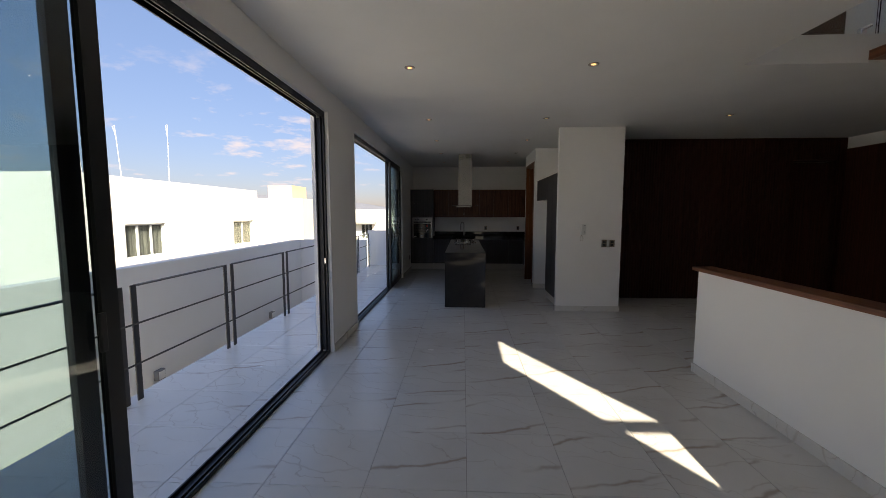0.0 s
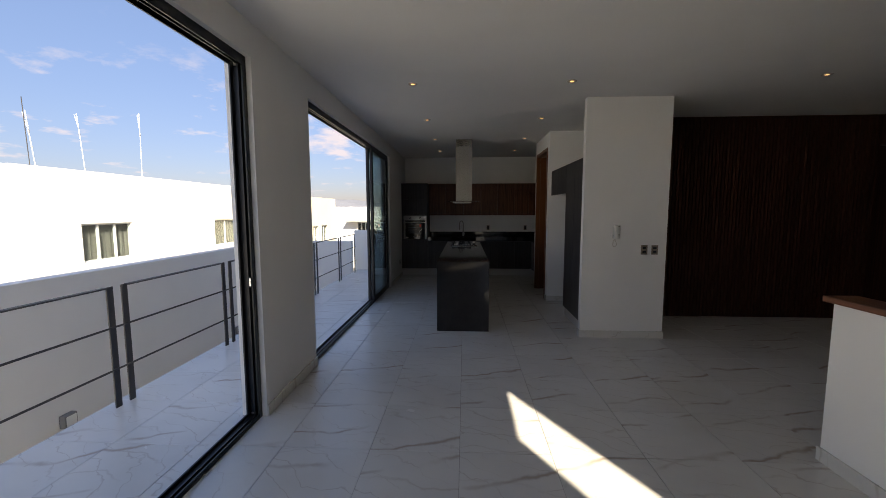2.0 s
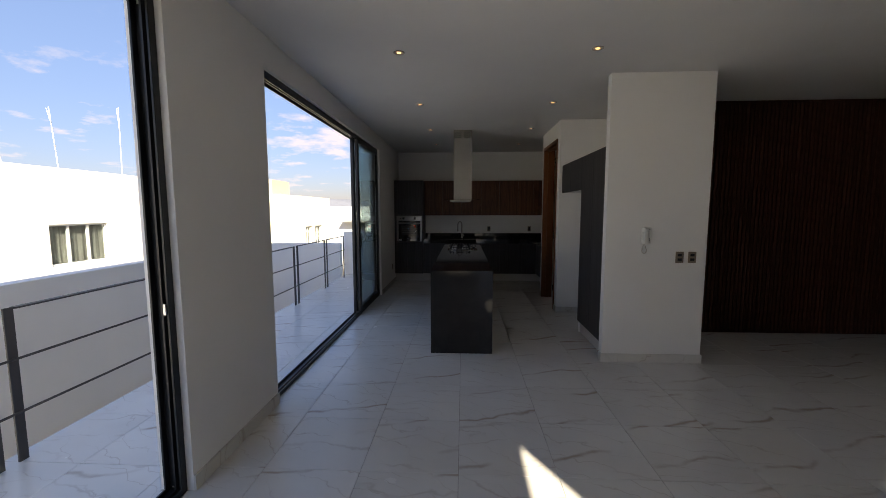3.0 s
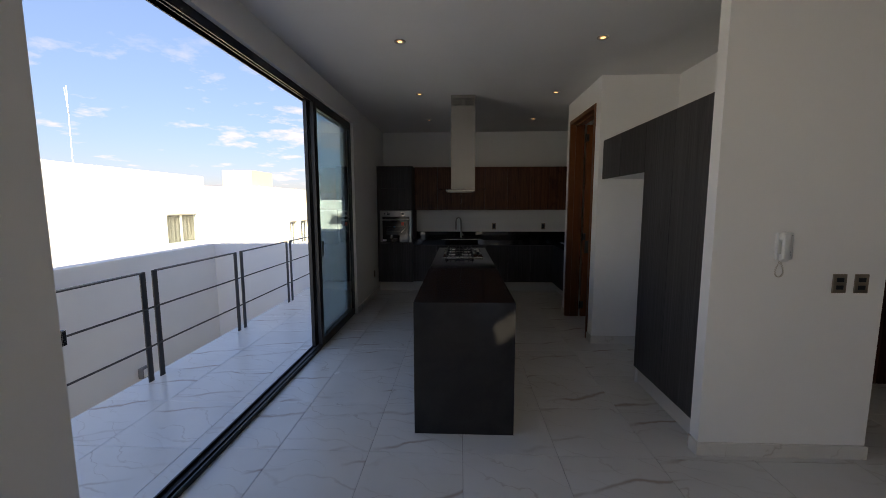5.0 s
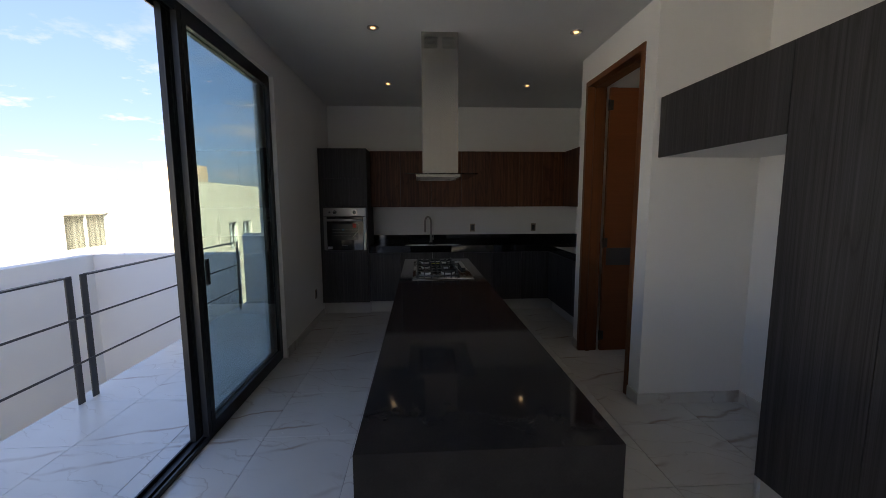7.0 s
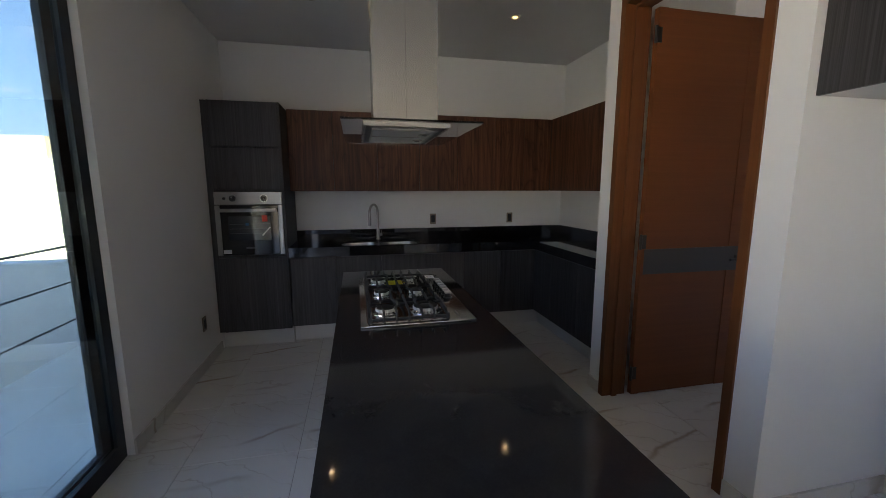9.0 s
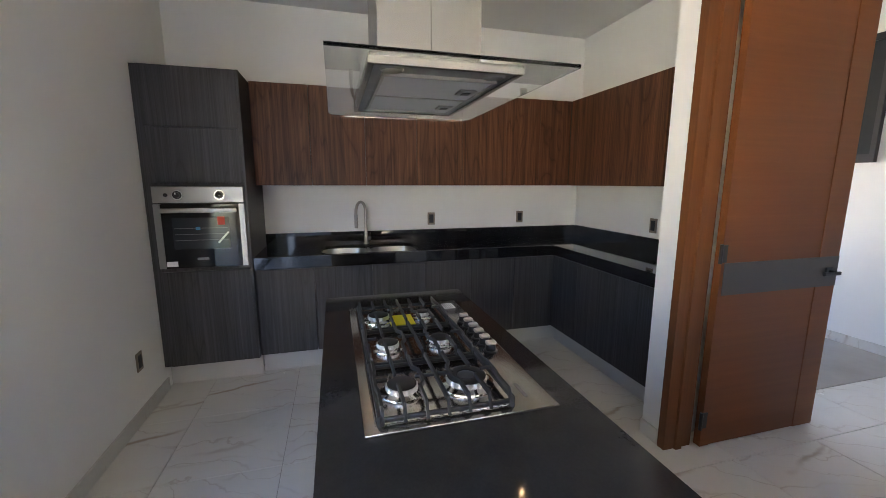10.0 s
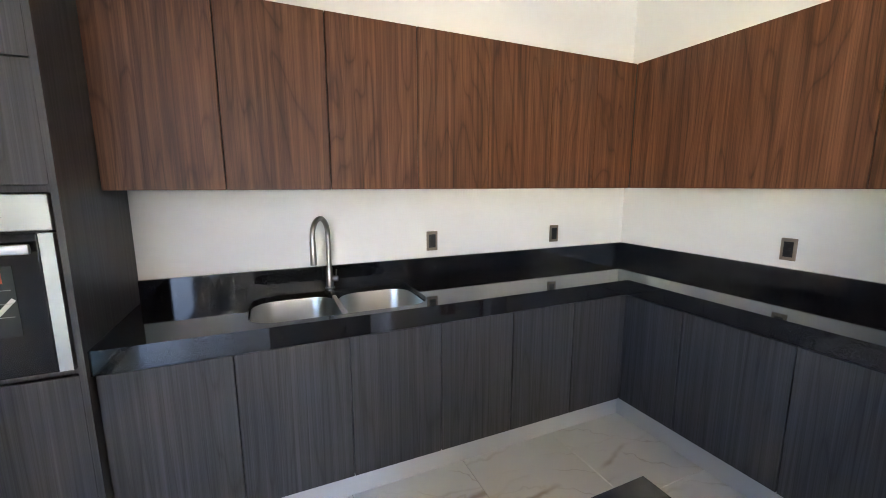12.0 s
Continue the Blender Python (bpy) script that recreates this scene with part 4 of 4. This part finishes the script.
# ---- wall cabinets ----
UF, UXF, UB, UT = 10.993, 1.937, 1.42, 2.173
xs = [-0.756, -0.346, 0.075, 0.496, 0.893, 1.30, 1.627, UXF]
for a, b in zip(xs, xs[1:]):
    c = thing("wall_cabinet", ((a + b) / 2, 11.15, UB), "walnut-grain wall cabinet with a plain door", "cabinet", "walnut wall cabinets")
    # carcass coloured black, giving the gaps between doors their shade
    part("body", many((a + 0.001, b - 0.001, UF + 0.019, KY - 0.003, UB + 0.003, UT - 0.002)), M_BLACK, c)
    part("door", box(a + 0.002, b - 0.002, UF, UF + 0.018, UB, UT, 0.0015), M_WALNUT, c)
ys = [UF - 0.002, 9.88, 9.425]
for b, a in zip(ys, ys[1:]):
    c = thing("wall_cabinet", (2.08, (a + b) / 2, UB), "walnut-grain wall cabinet with a plain door", "cabinet", "walnut wall cabinets")
    # black again for shade in the door gaps
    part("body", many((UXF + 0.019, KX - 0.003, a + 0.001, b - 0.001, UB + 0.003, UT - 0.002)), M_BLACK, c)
    part("door", box(UXF, UXF + 0.018, a + 0.002, b - 0.002, UB, UT, 0.0015), M_WALNUT, c)
cw = thing("corner_wall_cabinet", (2.08, 11.15, UB), "corner carcass of the wall cabinets, black to darken the joint", "cabinet")
# shade of the inner corner joint is put in as a black carcass
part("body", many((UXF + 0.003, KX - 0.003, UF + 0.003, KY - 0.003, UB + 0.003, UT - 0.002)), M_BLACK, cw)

# ---- pantry and fridge cabinets ----
PX = 1.545
for a, b in ((6.33, 6.79), (6.79, 7.225)):
    c = thing("pantry_cabinet", (1.87, (a + b) / 2, 0), "tall charcoal wood-grain pantry cabinet with a plain door", "cabinet", "pantry cabinets")
    part("body", many((PX + 0.02, 2.275, a + 0.001, b - 0.001, 0.15, 2.175), (PX + 0.06, 2.2, a, b, 0, 0.15)), M_CHAR, c)
    part("door", box(PX, PX + 0.019, a + 0.002, b - 0.002, 0.15, 2.175, 0.0015), M_CHAR, c)
    part("toe_kick", many((PX + 0.04, PX + 0.056, a, b, 0, 0.15)), M_TOE, c, "pale marble-look toe kick")
sp = part("side_panel", many((PX + 0.022, 2.275, 7.226, 7.242, 0.0, 1.778)), M_INSIDE, c, "white melamine side")
c = thing("fridge_cabinet", (1.87, 7.72, 1.78), "charcoal wood-grain cabinet above the fridge niche", "cabinet")
part("body", many((PX + 0.02, 2.275, 7.228, 8.176, 1.782, 2.175)), M_INSIDE, c, "white melamine carcass")
part("door", box(PX, PX + 0.019, 7.2265, 7.72 - 0.0015, 1.78, 2.175, 0.0015), M_CHAR, c)
part("door", box(PX, PX + 0.019, 7.722, 8.176, 1.78, 2.175, 0.0015), M_CHAR, c)

# ---- paint can ----
pc = thing("paint_can", (2.05, 7.62, 0), "blue and orange paint can standing on the floor", "paint can")
part("can", lathe([(0.083, 0), (0.085, 0.004), (0.083, 0.01), (0.083, 0.19), (0.086, 0.196), (0.083, 0.2), (0.07, 0.2), (0.068, 0.192)], (2.05, 7.62, 0)), M_BLUE, pc, "blue printed can", 40)
part("lid", lathe([(0.066, 0.188), (0.066, 0.195), (0.06, 0.197)], (2.05, 7.62, 0)), M_CHROME, pc, "", 40)


def wrap(name, a0, a1, z0, z1, material, r=0.0842):
    """A printed patch bent round the can between two angles,."""
    t, n = bmesh.new(), 10
    rings = []
    for k in range(n + 1):
        u = radians(a0 + (a1 - a0) * k / n)
        rings.append([t.verts.new((2.05 + q * math.cos(u), 7.62 + q * math.sin(u), z)) for q, z in ((r - 0.001, z0), (r, z0), (r, z1), (r - 0.001, z1))])
    for p, q in zip(rings, rings[1:]):
        for k in range(4):
            t.faces.new((p[k], q[k], q[(k + 1) % 4], p[(k + 1) % 4]))
    t.faces.new(rings[0])
    t.faces.new(rings[-1][::-1])
    bmesh.ops.recalc_face_normals(t, faces=t.faces[:])
    part(name, t, material, pc)


wrap("print_stripe", 128, 186, 0.012, 0.188, M_ORANGE)
wrap("print_bar", 196, 250, 0.138, 0.165, M_PAPER)
wrap("print_bar", 196, 246, 0.106, 0.124, M_PAPER)
for z in (0.092, 0.083, 0.074):
    wrap("print_line", 214, 246, z, z + 0.0035, M_PAPER)
wrap("print_bar", 206, 262, 0.014, 0.046, M_RED)
part("wire_handle", tube([(2.05 + 0.088 * math.cos(radians(235)) * math.cos(radians(q)), 7.62 + 0.088 * math.sin(radians(235)) * math.cos(radians(q)) + 0.03 * math.sin(radians(q)), 0.185 + 0.075 * math.sin(radians(q))) for q in range(0, 181, 12)], 0.0022, 8), M_FRAMEW, pc, "pale wire carrying handle", 60)


# ---- sockets, switches, intercom, downlights ----
def socket(at, normal, label="dark nickel wall socket plate", n=2, w=0.07, h=0.115, switch=False):
    """A wall plate facing -y, +x or -x."""
    c = thing("wall_socket", at, label, "socket", "wall sockets")
    rz = {"-y": 0, "+x": 90, "-x": -90}[normal]
    o = Vector(at)
    def put(name, bm, m):
        part(name, moved(bm, pose(*o, 0, 0, rz)), m, c)
    put("plate", box(-w / 2, w / 2, -0.009, 0, -h / 2, h / 2, 0.003), M_BRONZE)
    if switch:
        for z in (-0.022, 0.022):
            put("rocker", box(-0.02, 0.02, -0.0115, -0.0085, z - 0.012, z + 0.012, 0.0015), M_BLACK)
        return
    put("insert", box(-w / 2 + 0.014, w / 2 - 0.014, -0.0105, -0.008, -h / 2 + 0.018, h / 2 - 0.018, 0.001), M_BLACK)
    for k in range(n):
        z = (k - (n - 1) / 2) * 0.036
        put("module", box(-0.014, 0.014, -0.0125, -0.0103, z - 0.013, z + 0.013, 0.001), M_BLACK)


socket((0.69, KY - 0.001, 1.11), "-y", "nickel double socket plate above the worktop")
socket((1.6, KY - 0.001, 1.11), "-y", "nickel double socket plate above the worktop")
socket((KX - 0.001, 10.24, 1.11), "-x", "nickel double socket plate above the worktop")
socket((WX + 0.001, 10.34, 0.37), "+x", "dark socket plate low on the wall")
socket((2.225, 6.239, 1.07), "-y", "nickel switch plate with dark modules on the wall", 2, 0.075, 0.11, True)
socket((2.345, 6.239, 1.07), "-y", "nickel switch plate with dark modules on the wall", 2, 0.075, 0.11, True)

ic = thing("intercom_phone", (1.89, 6.239, 1.2), "white wall intercom handset with a hanging cord", "intercom")
part("base", box(1.85, 1.938, 6.216, 6.239, 1.205, 1.362, 0.007, 3), M_PLASTIC, ic, "", 50)
part("handset", join(box(1.852, 1.9, 6.186, 6.216, 1.318, 1.366, 0.011, 3), box(1.852, 1.9, 6.186, 6.216, 1.2, 1.248, 0.011, 3), box(1.855, 1.897, 6.178, 6.2, 1.212, 1.356, 0.009, 3)), M_PLASTIC, ic, "white handset", 50)
part("call_window", box(1.91, 1.93, 6.2145, 6.2165, 1.345, 1.35), M_GREY, ic)
for z in (1.235, 1.252):
    part("button", cyl((1.92, 6.216, z), (1.92, 6.2125, z), 0.005, n=12), M_GREY, ic)
coil = []
for k in range(120):
    u = k / 119
    ang = u * 2 * math.pi * 20
    w = math.sin(u * math.pi)
    coil.append((1.876 + 0.022 * math.sin(u * math.pi * 2) + 0.004 * math.cos(ang), 6.222 + 0.004 * math.sin(ang), 1.203 - 0.095 * w))
part("cord", tube(coil, 0.0017, 6), M_CORD, ic, "coiled beige cord", 60)


def downlight(x, y):
    c = thing("ceiling_downlight", (x, y, CZ), "small round recessed warm ceiling downlight", "ceiling light", "ceiling downlights")
    part("trim", lathe([(0.047, -0.0005), (0.046, -0.005), (0.036, -0.007), (0.03, -0.003), (0.02, -0.0012)], (x, y, CZ), 32), M_TRIM, c, "", 30)
    la = bpy.data.lights.new("downlight", "AREA")
    la.shape, la.size, la.energy, la.color = "DISK", 0.018, 0.012, (1.0, 0.76, 0.5)
    la.spread = radians(176)
    lo = new("downlight_lamp", la)
    lo.location = (0, 0, -0.008)
    lo.parent = c
    part("lens", lathe([(0.019, -0.0035), (0.018, -0.0045), (0.001, -0.005)], (x, y, CZ), 24), M_LAMP, c, "glowing warm lens")


for y in (3.69, 5.652, 7.25, 8.78, 10.23):
    downlight(-0.43, y)
    downlight(1.18, y)
downlight(3.57, 5.6)


# ---- balcony railing ----
RX = -2.63
def rail_panel(y0, y1):
    c = thing("railing_panel", (RX, y0, 0), "dark steel balcony railing panel with horizontal bars", "railing", "balcony railing")
    for y in (y0, y1 - 0.055):
        part("post", box(RX - 0.006, RX + 0.006, y, y + 0.055, -0.012, 0.955, 0.002), M_RAIL, c)
    part("top_bar", box(RX - 0.022, RX + 0.022, y0 + 0.055, y1 - 0.055, 0.943, 0.955, 0.002), M_RAIL, c)
    for z in (0.30, 0.635):
        part("bar", cyl((RX + 0.012, y0 - 0.036, z), (RX + 0.012, y1 + 0.036, z), 0.008, n=12), M_RAIL, c)


edges = [-2.4, -1.05, 0.33, 1.70, 3.07, 4.44, 5.87, 7.20, 8.58, 9.98, 11.2]
for a, b in zip(edges, edges[1:]):
    rail_panel(a, b - 0.075)


# ---- outside walls ----
setting("parapet_end", many((-2.78, WO, 11.62, 11.8, -0.25, 1.02)), M_PARAPET, "white rendered end parapet of the balcony")
setting("wall_boundary", many((-4.9, -4.7, -6.0, 11.4, GROUND, 0.76), (-4.7, -2.78, 11.3, 11.5, GROUND, 0.76)), M_PARAPET, "white rendered boundary wall below the balcony")
setting("wall_house_base", many((WO, WO + 0.2, SOUTH - 0.2, 12.0, GROUND, -0.25), (-2.74, -2.6, -3.0, 11.8, -0.5, -0.25)), M_PARAPET, "rendered base of the house")
for y in (5.76, 9.37):
    b = thing("wall_lamp", (-4.7, y, -0.97), "small square grey outdoor lamp on the boundary wall", "lamp", "outdoor lamps")
    part("case", box(-4.698, -4.62, y - 0.08, y + 0.08, -1.05, -0.89, 0.012), M_GREY, b, "", 40)
    part("diffuser", box(-4.622, -4.61, y - 0.06, y + 0.06, -1.03, -0.91, 0.004), M_PLASTIC, b)
setting("ground", many((-3000, 3000, -3000, 3000, GROUND - 1, GROUND)), M_GROUND, "dry flat ground reaching the horizon")


def house(label, x0, x1, y0, y1, z1, material, windows, extra=(), coping=True):
    """A flat-roofed house; windows lie on its east face as (y0, y1, z0, z1) or its south face as ('s', x0, x1, z0, z1)."""
    h = thing("neighbour_house", ((x0 + x1) / 2, (y0 + y1) / 2, GROUND), label, "house", "neighbouring houses")
    cuts = sorted([w for w in windows if w[0] != "s"])
    dims, y = [], y0
    for a, b, c, d in cuts:
        dims += [(x1 - 0.2, x1, y, a, GROUND, z1), (x1 - 0.2, x1, a, b, GROUND, c), (x1 - 0.2, x1, a, b, d, z1)]
        y = b
    dims.append((x1 - 0.2, x1, y, y1, GROUND, z1))
    sx = x0
    for _, a, b, c, d in sorted([w for w in windows if w[0] == "s"], key=lambda w: w[1]):
        dims += [(sx, a, y0, y0 + 0.2, GROUND, z1), (a, b, y0, y0 + 0.2, GROUND, c), (a, b, y0, y0 + 0.2, d, z1)]
        sx = b
    dims += [(sx, x1 - 0.2, y0, y0 + 0.2, GROUND, z1), (x0, x1 - 0.2, y1 - 0.2, y1, GROUND, z1), (x0, x0 + 0.2, y0 + 0.2, y1 - 0.2, GROUND, z1)]
    part("wall", many(*dims), material, h)
    part("roof", many((x0 + 0.2, x1 - 0.2, y0 + 0.2, y1 - 0.2, z1 - 0.45, z1 - 0.3)), M_OUT, h)
    for w in windows:
        if w[0] == "s":
            _, a, b, c, d = w
            def bx(u0, u1, v0, v1, e0, e1):
                return (u0, u1, y0 + e0, y0 + e1, v0, v1)
        else:
            a, b, c, d = w
            def bx(u0, u1, v0, v1, e0, e1):
                return (x1 - e1, x1 - e0, u0, u1, v0, v1)
        n = 3 if a < 15 else 2
        mull = [a + (b - a) * k / n for k in range(n + 1)]
        f = part("window", many(bx(a, b, c, c + 0.05, 0.08, 0.14), bx(a, b, d - 0.05, d, 0.08, 0.14), *[bx(m - 0.03, m + 0.03, c + 0.05, d - 0.05, 0.08, 0.14) for m in mull[1:-1]],
                                bx(a, a + 0.05, c + 0.05, d - 0.05, 0.08, 0.14), bx(b - 0.05, b, c + 0.05, d - 0.05, 0.08, 0.14)), M_FRAMEW, h, "pale aluminium window")
        for m0, m1 in zip(mull, mull[1:]):
            part("pane", many(bx(m0 + 0.03, m1 - 0.03, c + 0.05, d - 0.05, 0.1, 0.11)), M_GLASS, f).visible_shadow = False
        t = bmesh.new()
        folds = 26
        rows = []
        for k in range(folds + 1):
            u = a + (b - a) * k / folds
            e = 0.2 + 0.012 * math.sin(k * 1.9)
            q = [bx(u, u, v, v, e, e) for v in (c, d)]
            rows.append([t.verts.new((p[0], p[2], p[4])) for p in q])
        for r0, r1 in zip(rows, rows[1:]):
            t.faces.new((r0[0], r1[0], r1[1], r0[1]))
        part("curtain", t, M_CURTAIN, f, "drawn beige curtain")
    return h


HXF = -10.5
CRX, CW = -8.2, (22.7, 23.5, 24.0, 25.0)
house("white flat-roofed house across the boundary wall", -22, HXF, 10.25, 19.85, 2.66, M_OUT, [(11.83, 13.52, 0.08, 1.18), (17.66, 19.36, 0.05, 1.17)])
# never in view; its sunlit face is added to reflect light through the windows
house("unseen plain white house added to bounce sunlight into the rooms", -22, HXF, -9.0, 4.0, 2.66, M_OUT, [])
house("cream flat-roofed house beyond the white one", -13.0, CRX, 20.0, 26.5, 2.28, M_CREAM, [(CW[0], CW[1], -0.5, 0.68), (CW[2], CW[3], -0.5, 0.68)])
far = house("white flat-roofed house in the distance", -10.6, -5.5, 34, 44, 1.63, M_OUT, [("s", -8.85, -7.85, -0.7, 0.58)])
part("awning", box(-9.65, -7.5, 33.2, 33.998, 0.6, 0.75, 0.01), M_CONC, far, "concrete window awning")
house("small white house in the distance", -22, -9.5, 46, 60, 1.95, M_OUT, [("s", -13.0, -11.5, 0.1, 1.3)])
tw = thing("roof_water_tank_box", (-10.3, 23, 1.9), "peach rendered rooftop water tank enclosure", "roof box")
part("wall", many((-11.0, -9.6, 22.0, 24.0, 1.9, 3.1)), M_PEACH, tw)


def roof_rods(foot, tip, split=0.6):
    """A pale pole leaning a little, with a thinner rod tied to it that spreads away at the top."""
    foot, tip = Vector(foot), Vector(tip)
    c = thing("roof_rod", foot, "thin pale poles tied together, rising from the flat roof", "rods", "rods on the roof")
    part("rod", cyl(foot, tip, 0.017, 0.014, n=8), M_FRAMEW, c)
    start = foot.lerp(tip, split)
    part("rod", cyl(start + Vector((0.03, -0.03, 0)), tip + Vector((-0.03, -0.05, -0.05)), 0.013, 0.01, n=8), M_FRAMEW, c)
    for k in (0.25, 0.5, 0.72):
        p = foot.lerp(tip, k)
        part("tie", cyl(p - Vector((0, 0, 0.02)), p + Vector((0, 0, 0.02)), 0.024, n=8), M_CONC, c)


roof_rods((-12.5, 11.6, 2.36), (-12.45, 11.63, 3.85), 0.35)
roof_rods((-12.5, 12.6, 2.36), (-12.5, 12.42, 4.42), 0.7)
roof_rods((-12.6, 14.22, 2.36), (-12.75, 14.2, 4.75), 0.8)
roof_rods((-12.3, 16.16, 2.36), (-12.2, 16.12, 5.2), 0.72)
mast = thing("roof_mast", (-12.5, 12.42, 2.36), "thin dark steel aerial mast on the flat roof", "mast")
part("pole", cyl((-12.5, 12.42, 2.36), (-12.5, 12.36, 4.78), 0.011, n=8), M_RAIL, mast)


def hill(label, cx, cy, rx, ry, h, seed):
    t = bmesh.new()
    n = 40
    grid = [[t.verts.new((cx + rx * (2 * i / n - 1), cy + ry * (2 * j / n - 1), GROUND - 1 + max(0.0, h * (1 - (2 * i / n - 1) ** 2) ** 1.5 * (1 - (2 * j / n - 1) ** 2) * (0.75 + 0.5 * noise.noise((i * 0.13 + seed, j * 0.13, seed)))))) for j in range(n + 1)] for i in range(n + 1)]
    for i in range(n):
        for j in range(n):
            t.faces.new((grid[i][j], grid[i + 1][j], grid[i + 1][j + 1], grid[i][j + 1]))
    tagged(mesh_ob("backdrop_hill", t, M_HILL, 180), label, "hill", "", "structure")


hill("low bluish hills in the distance", -480, 900, 420, 160, 58, 1.0)
hill("low bluish hills in the distance", 250, 1300, 700, 200, 40, 4.0)
hill("low bluish hills in the distance", -1300, 900, 600, 300, 40, 8.0)


# ---- slats of the dark wall ----
SLATS = bpy.data.objects["wall_slats_back"]
def slat_mesh(z0, z1):
    me = bpy.data.meshes.new("slat")
    t = box(-0.017, 0.017, -0.022, 0.008, z0, z1)
    t.to_mesh(me); t.free()
    me.materials.append(M_SLAT)
    return me


long_slat, short_slat = slat_mesh(0.0, CZ - 0.03), slat_mesh(SDZ, CZ - 0.03)
x = 2.50
while x < EAST - 0.07:
    me = short_slat if SD0 - 0.02 < x < SD1 + 0.02 else long_slat
    s = new("slat", me)
    s.location = (x, SLATY + 0.02, 0)
    s.parent = SLATS
    x += 0.047
sdoor = thing("door_2", (SD0, SLATY, 0), "dark wooden doorway lining in the slatted wall", "door", "", "structure")
part("lining", many((SD0, SD0 + 0.03, SLATY - 0.01, SLATY + 0.15, 0, SDZ), (SD1 - 0.03, SD1, SLATY - 0.01, SLATY + 0.15, 0, SDZ), (SD0 + 0.03, SD1 - 0.03, SLATY - 0.01, SLATY + 0.15, SDZ - 0.03, SDZ)), M_SLAT, sdoor)
# dark leaf added across the doorway to stand in for the unlit space behind
part("door_leaf", many((SD0 + 0.03, SD1 - 0.03, SLATY + 0.1, SLATY + 0.14, 0.01, SDZ - 0.04)), M_SLAT, sdoor)

# ---- floor tiles ----
TP, TXO, TYO = 0.58, 0.08, 3.29


def tile_mesh(w, d):
    g, c = 0.0012, 0.0012
    x0, x1, y0, y1 = g, w - g, g, d - g
    vs = [(x0, y0, -0.006), (x1, y0, -0.006), (x1, y1, -0.006), (x0, y1, -0.006), (x0, y0, -c), (x1, y0, -c), (x1, y1, -c), (x0, y1, -c),
          (x0 + c, y0 + c, 0), (x1 - c, y0 + c, 0), (x1 - c, y1 - c, 0), (x0 + c, y1 - c, 0)]
    fs = [(8, 9, 10, 11)] + [(a, (a + 1) % 4, 4 + (a + 1) % 4, 4 + a) for a in range(4)] + [(4 + a, 4 + (a + 1) % 4, 8 + (a + 1) % 4, 8 + a) for a in range(4)]
    return vs, fs


def lay(parent, x0, x1, y0, y1, z, near):
    """Tiles on one grid, cut at the edges; near: the stretch in which each is a part of its own."""
    cache, rest_v, rest_f = {}, [], []
    i0, i1 = math.floor((x0 - TXO) / TP), math.ceil((x1 - TXO) / TP)
    j0, j1 = math.floor((y0 - TYO) / TP), math.ceil((y1 - TYO) / TP)
    for i in range(i0, i1):
        for j in range(j0, j1):
            ax, bx = max(x0, TXO + TP * i), min(x1, TXO + TP * (i + 1))
            ay, by = max(y0, TYO + TP * j), min(y1, TYO + TP * (j + 1))
            if bx - ax < 0.02 or by - ay < 0.02:
                continue
            key = (round(bx - ax, 3), round(by - ay, 3))
            vs, fs = tile_mesh(*key)
            if near[0] <= ax <= near[1] and near[2] <= ay <= near[3]:
                if key not in cache:
                    cache[key] = bpy.data.meshes.new("tile")
                    cache[key].from_pydata(vs, [], fs)
                    cache[key].materials.append(M_TILE)
                t = new("tile", cache[key])
                t.location = (ax, ay, z)
                t.parent = parent
            else:
                n = len(rest_v)
                rest_v += [(ax + a, ay + b, z + c) for a, b, c in vs]
                rest_f += [tuple(n + q for q in f) for f in fs]
    if rest_v:
        me = bpy.data.meshes.new("tiles")
        me.from_pydata(rest_v, [], rest_f)
        me.materials.append(M_TILE2)
        ob = new("tiles", me)
        ob.parent = parent
        tagged(ob, "marble-look porcelain tiles", "", "", "stuff")


lay(bpy.data.objects["floor"], WO, EAST, SOUTH, 12.0, 0.0, (-1.8, 3.6, 0.9, 12.0))
lay(bpy.data.objects["balcony_floor"], -2.74, WO, -3.0, 11.62, -0.01, (-3.0, -1.6, 1.0, 11.7))
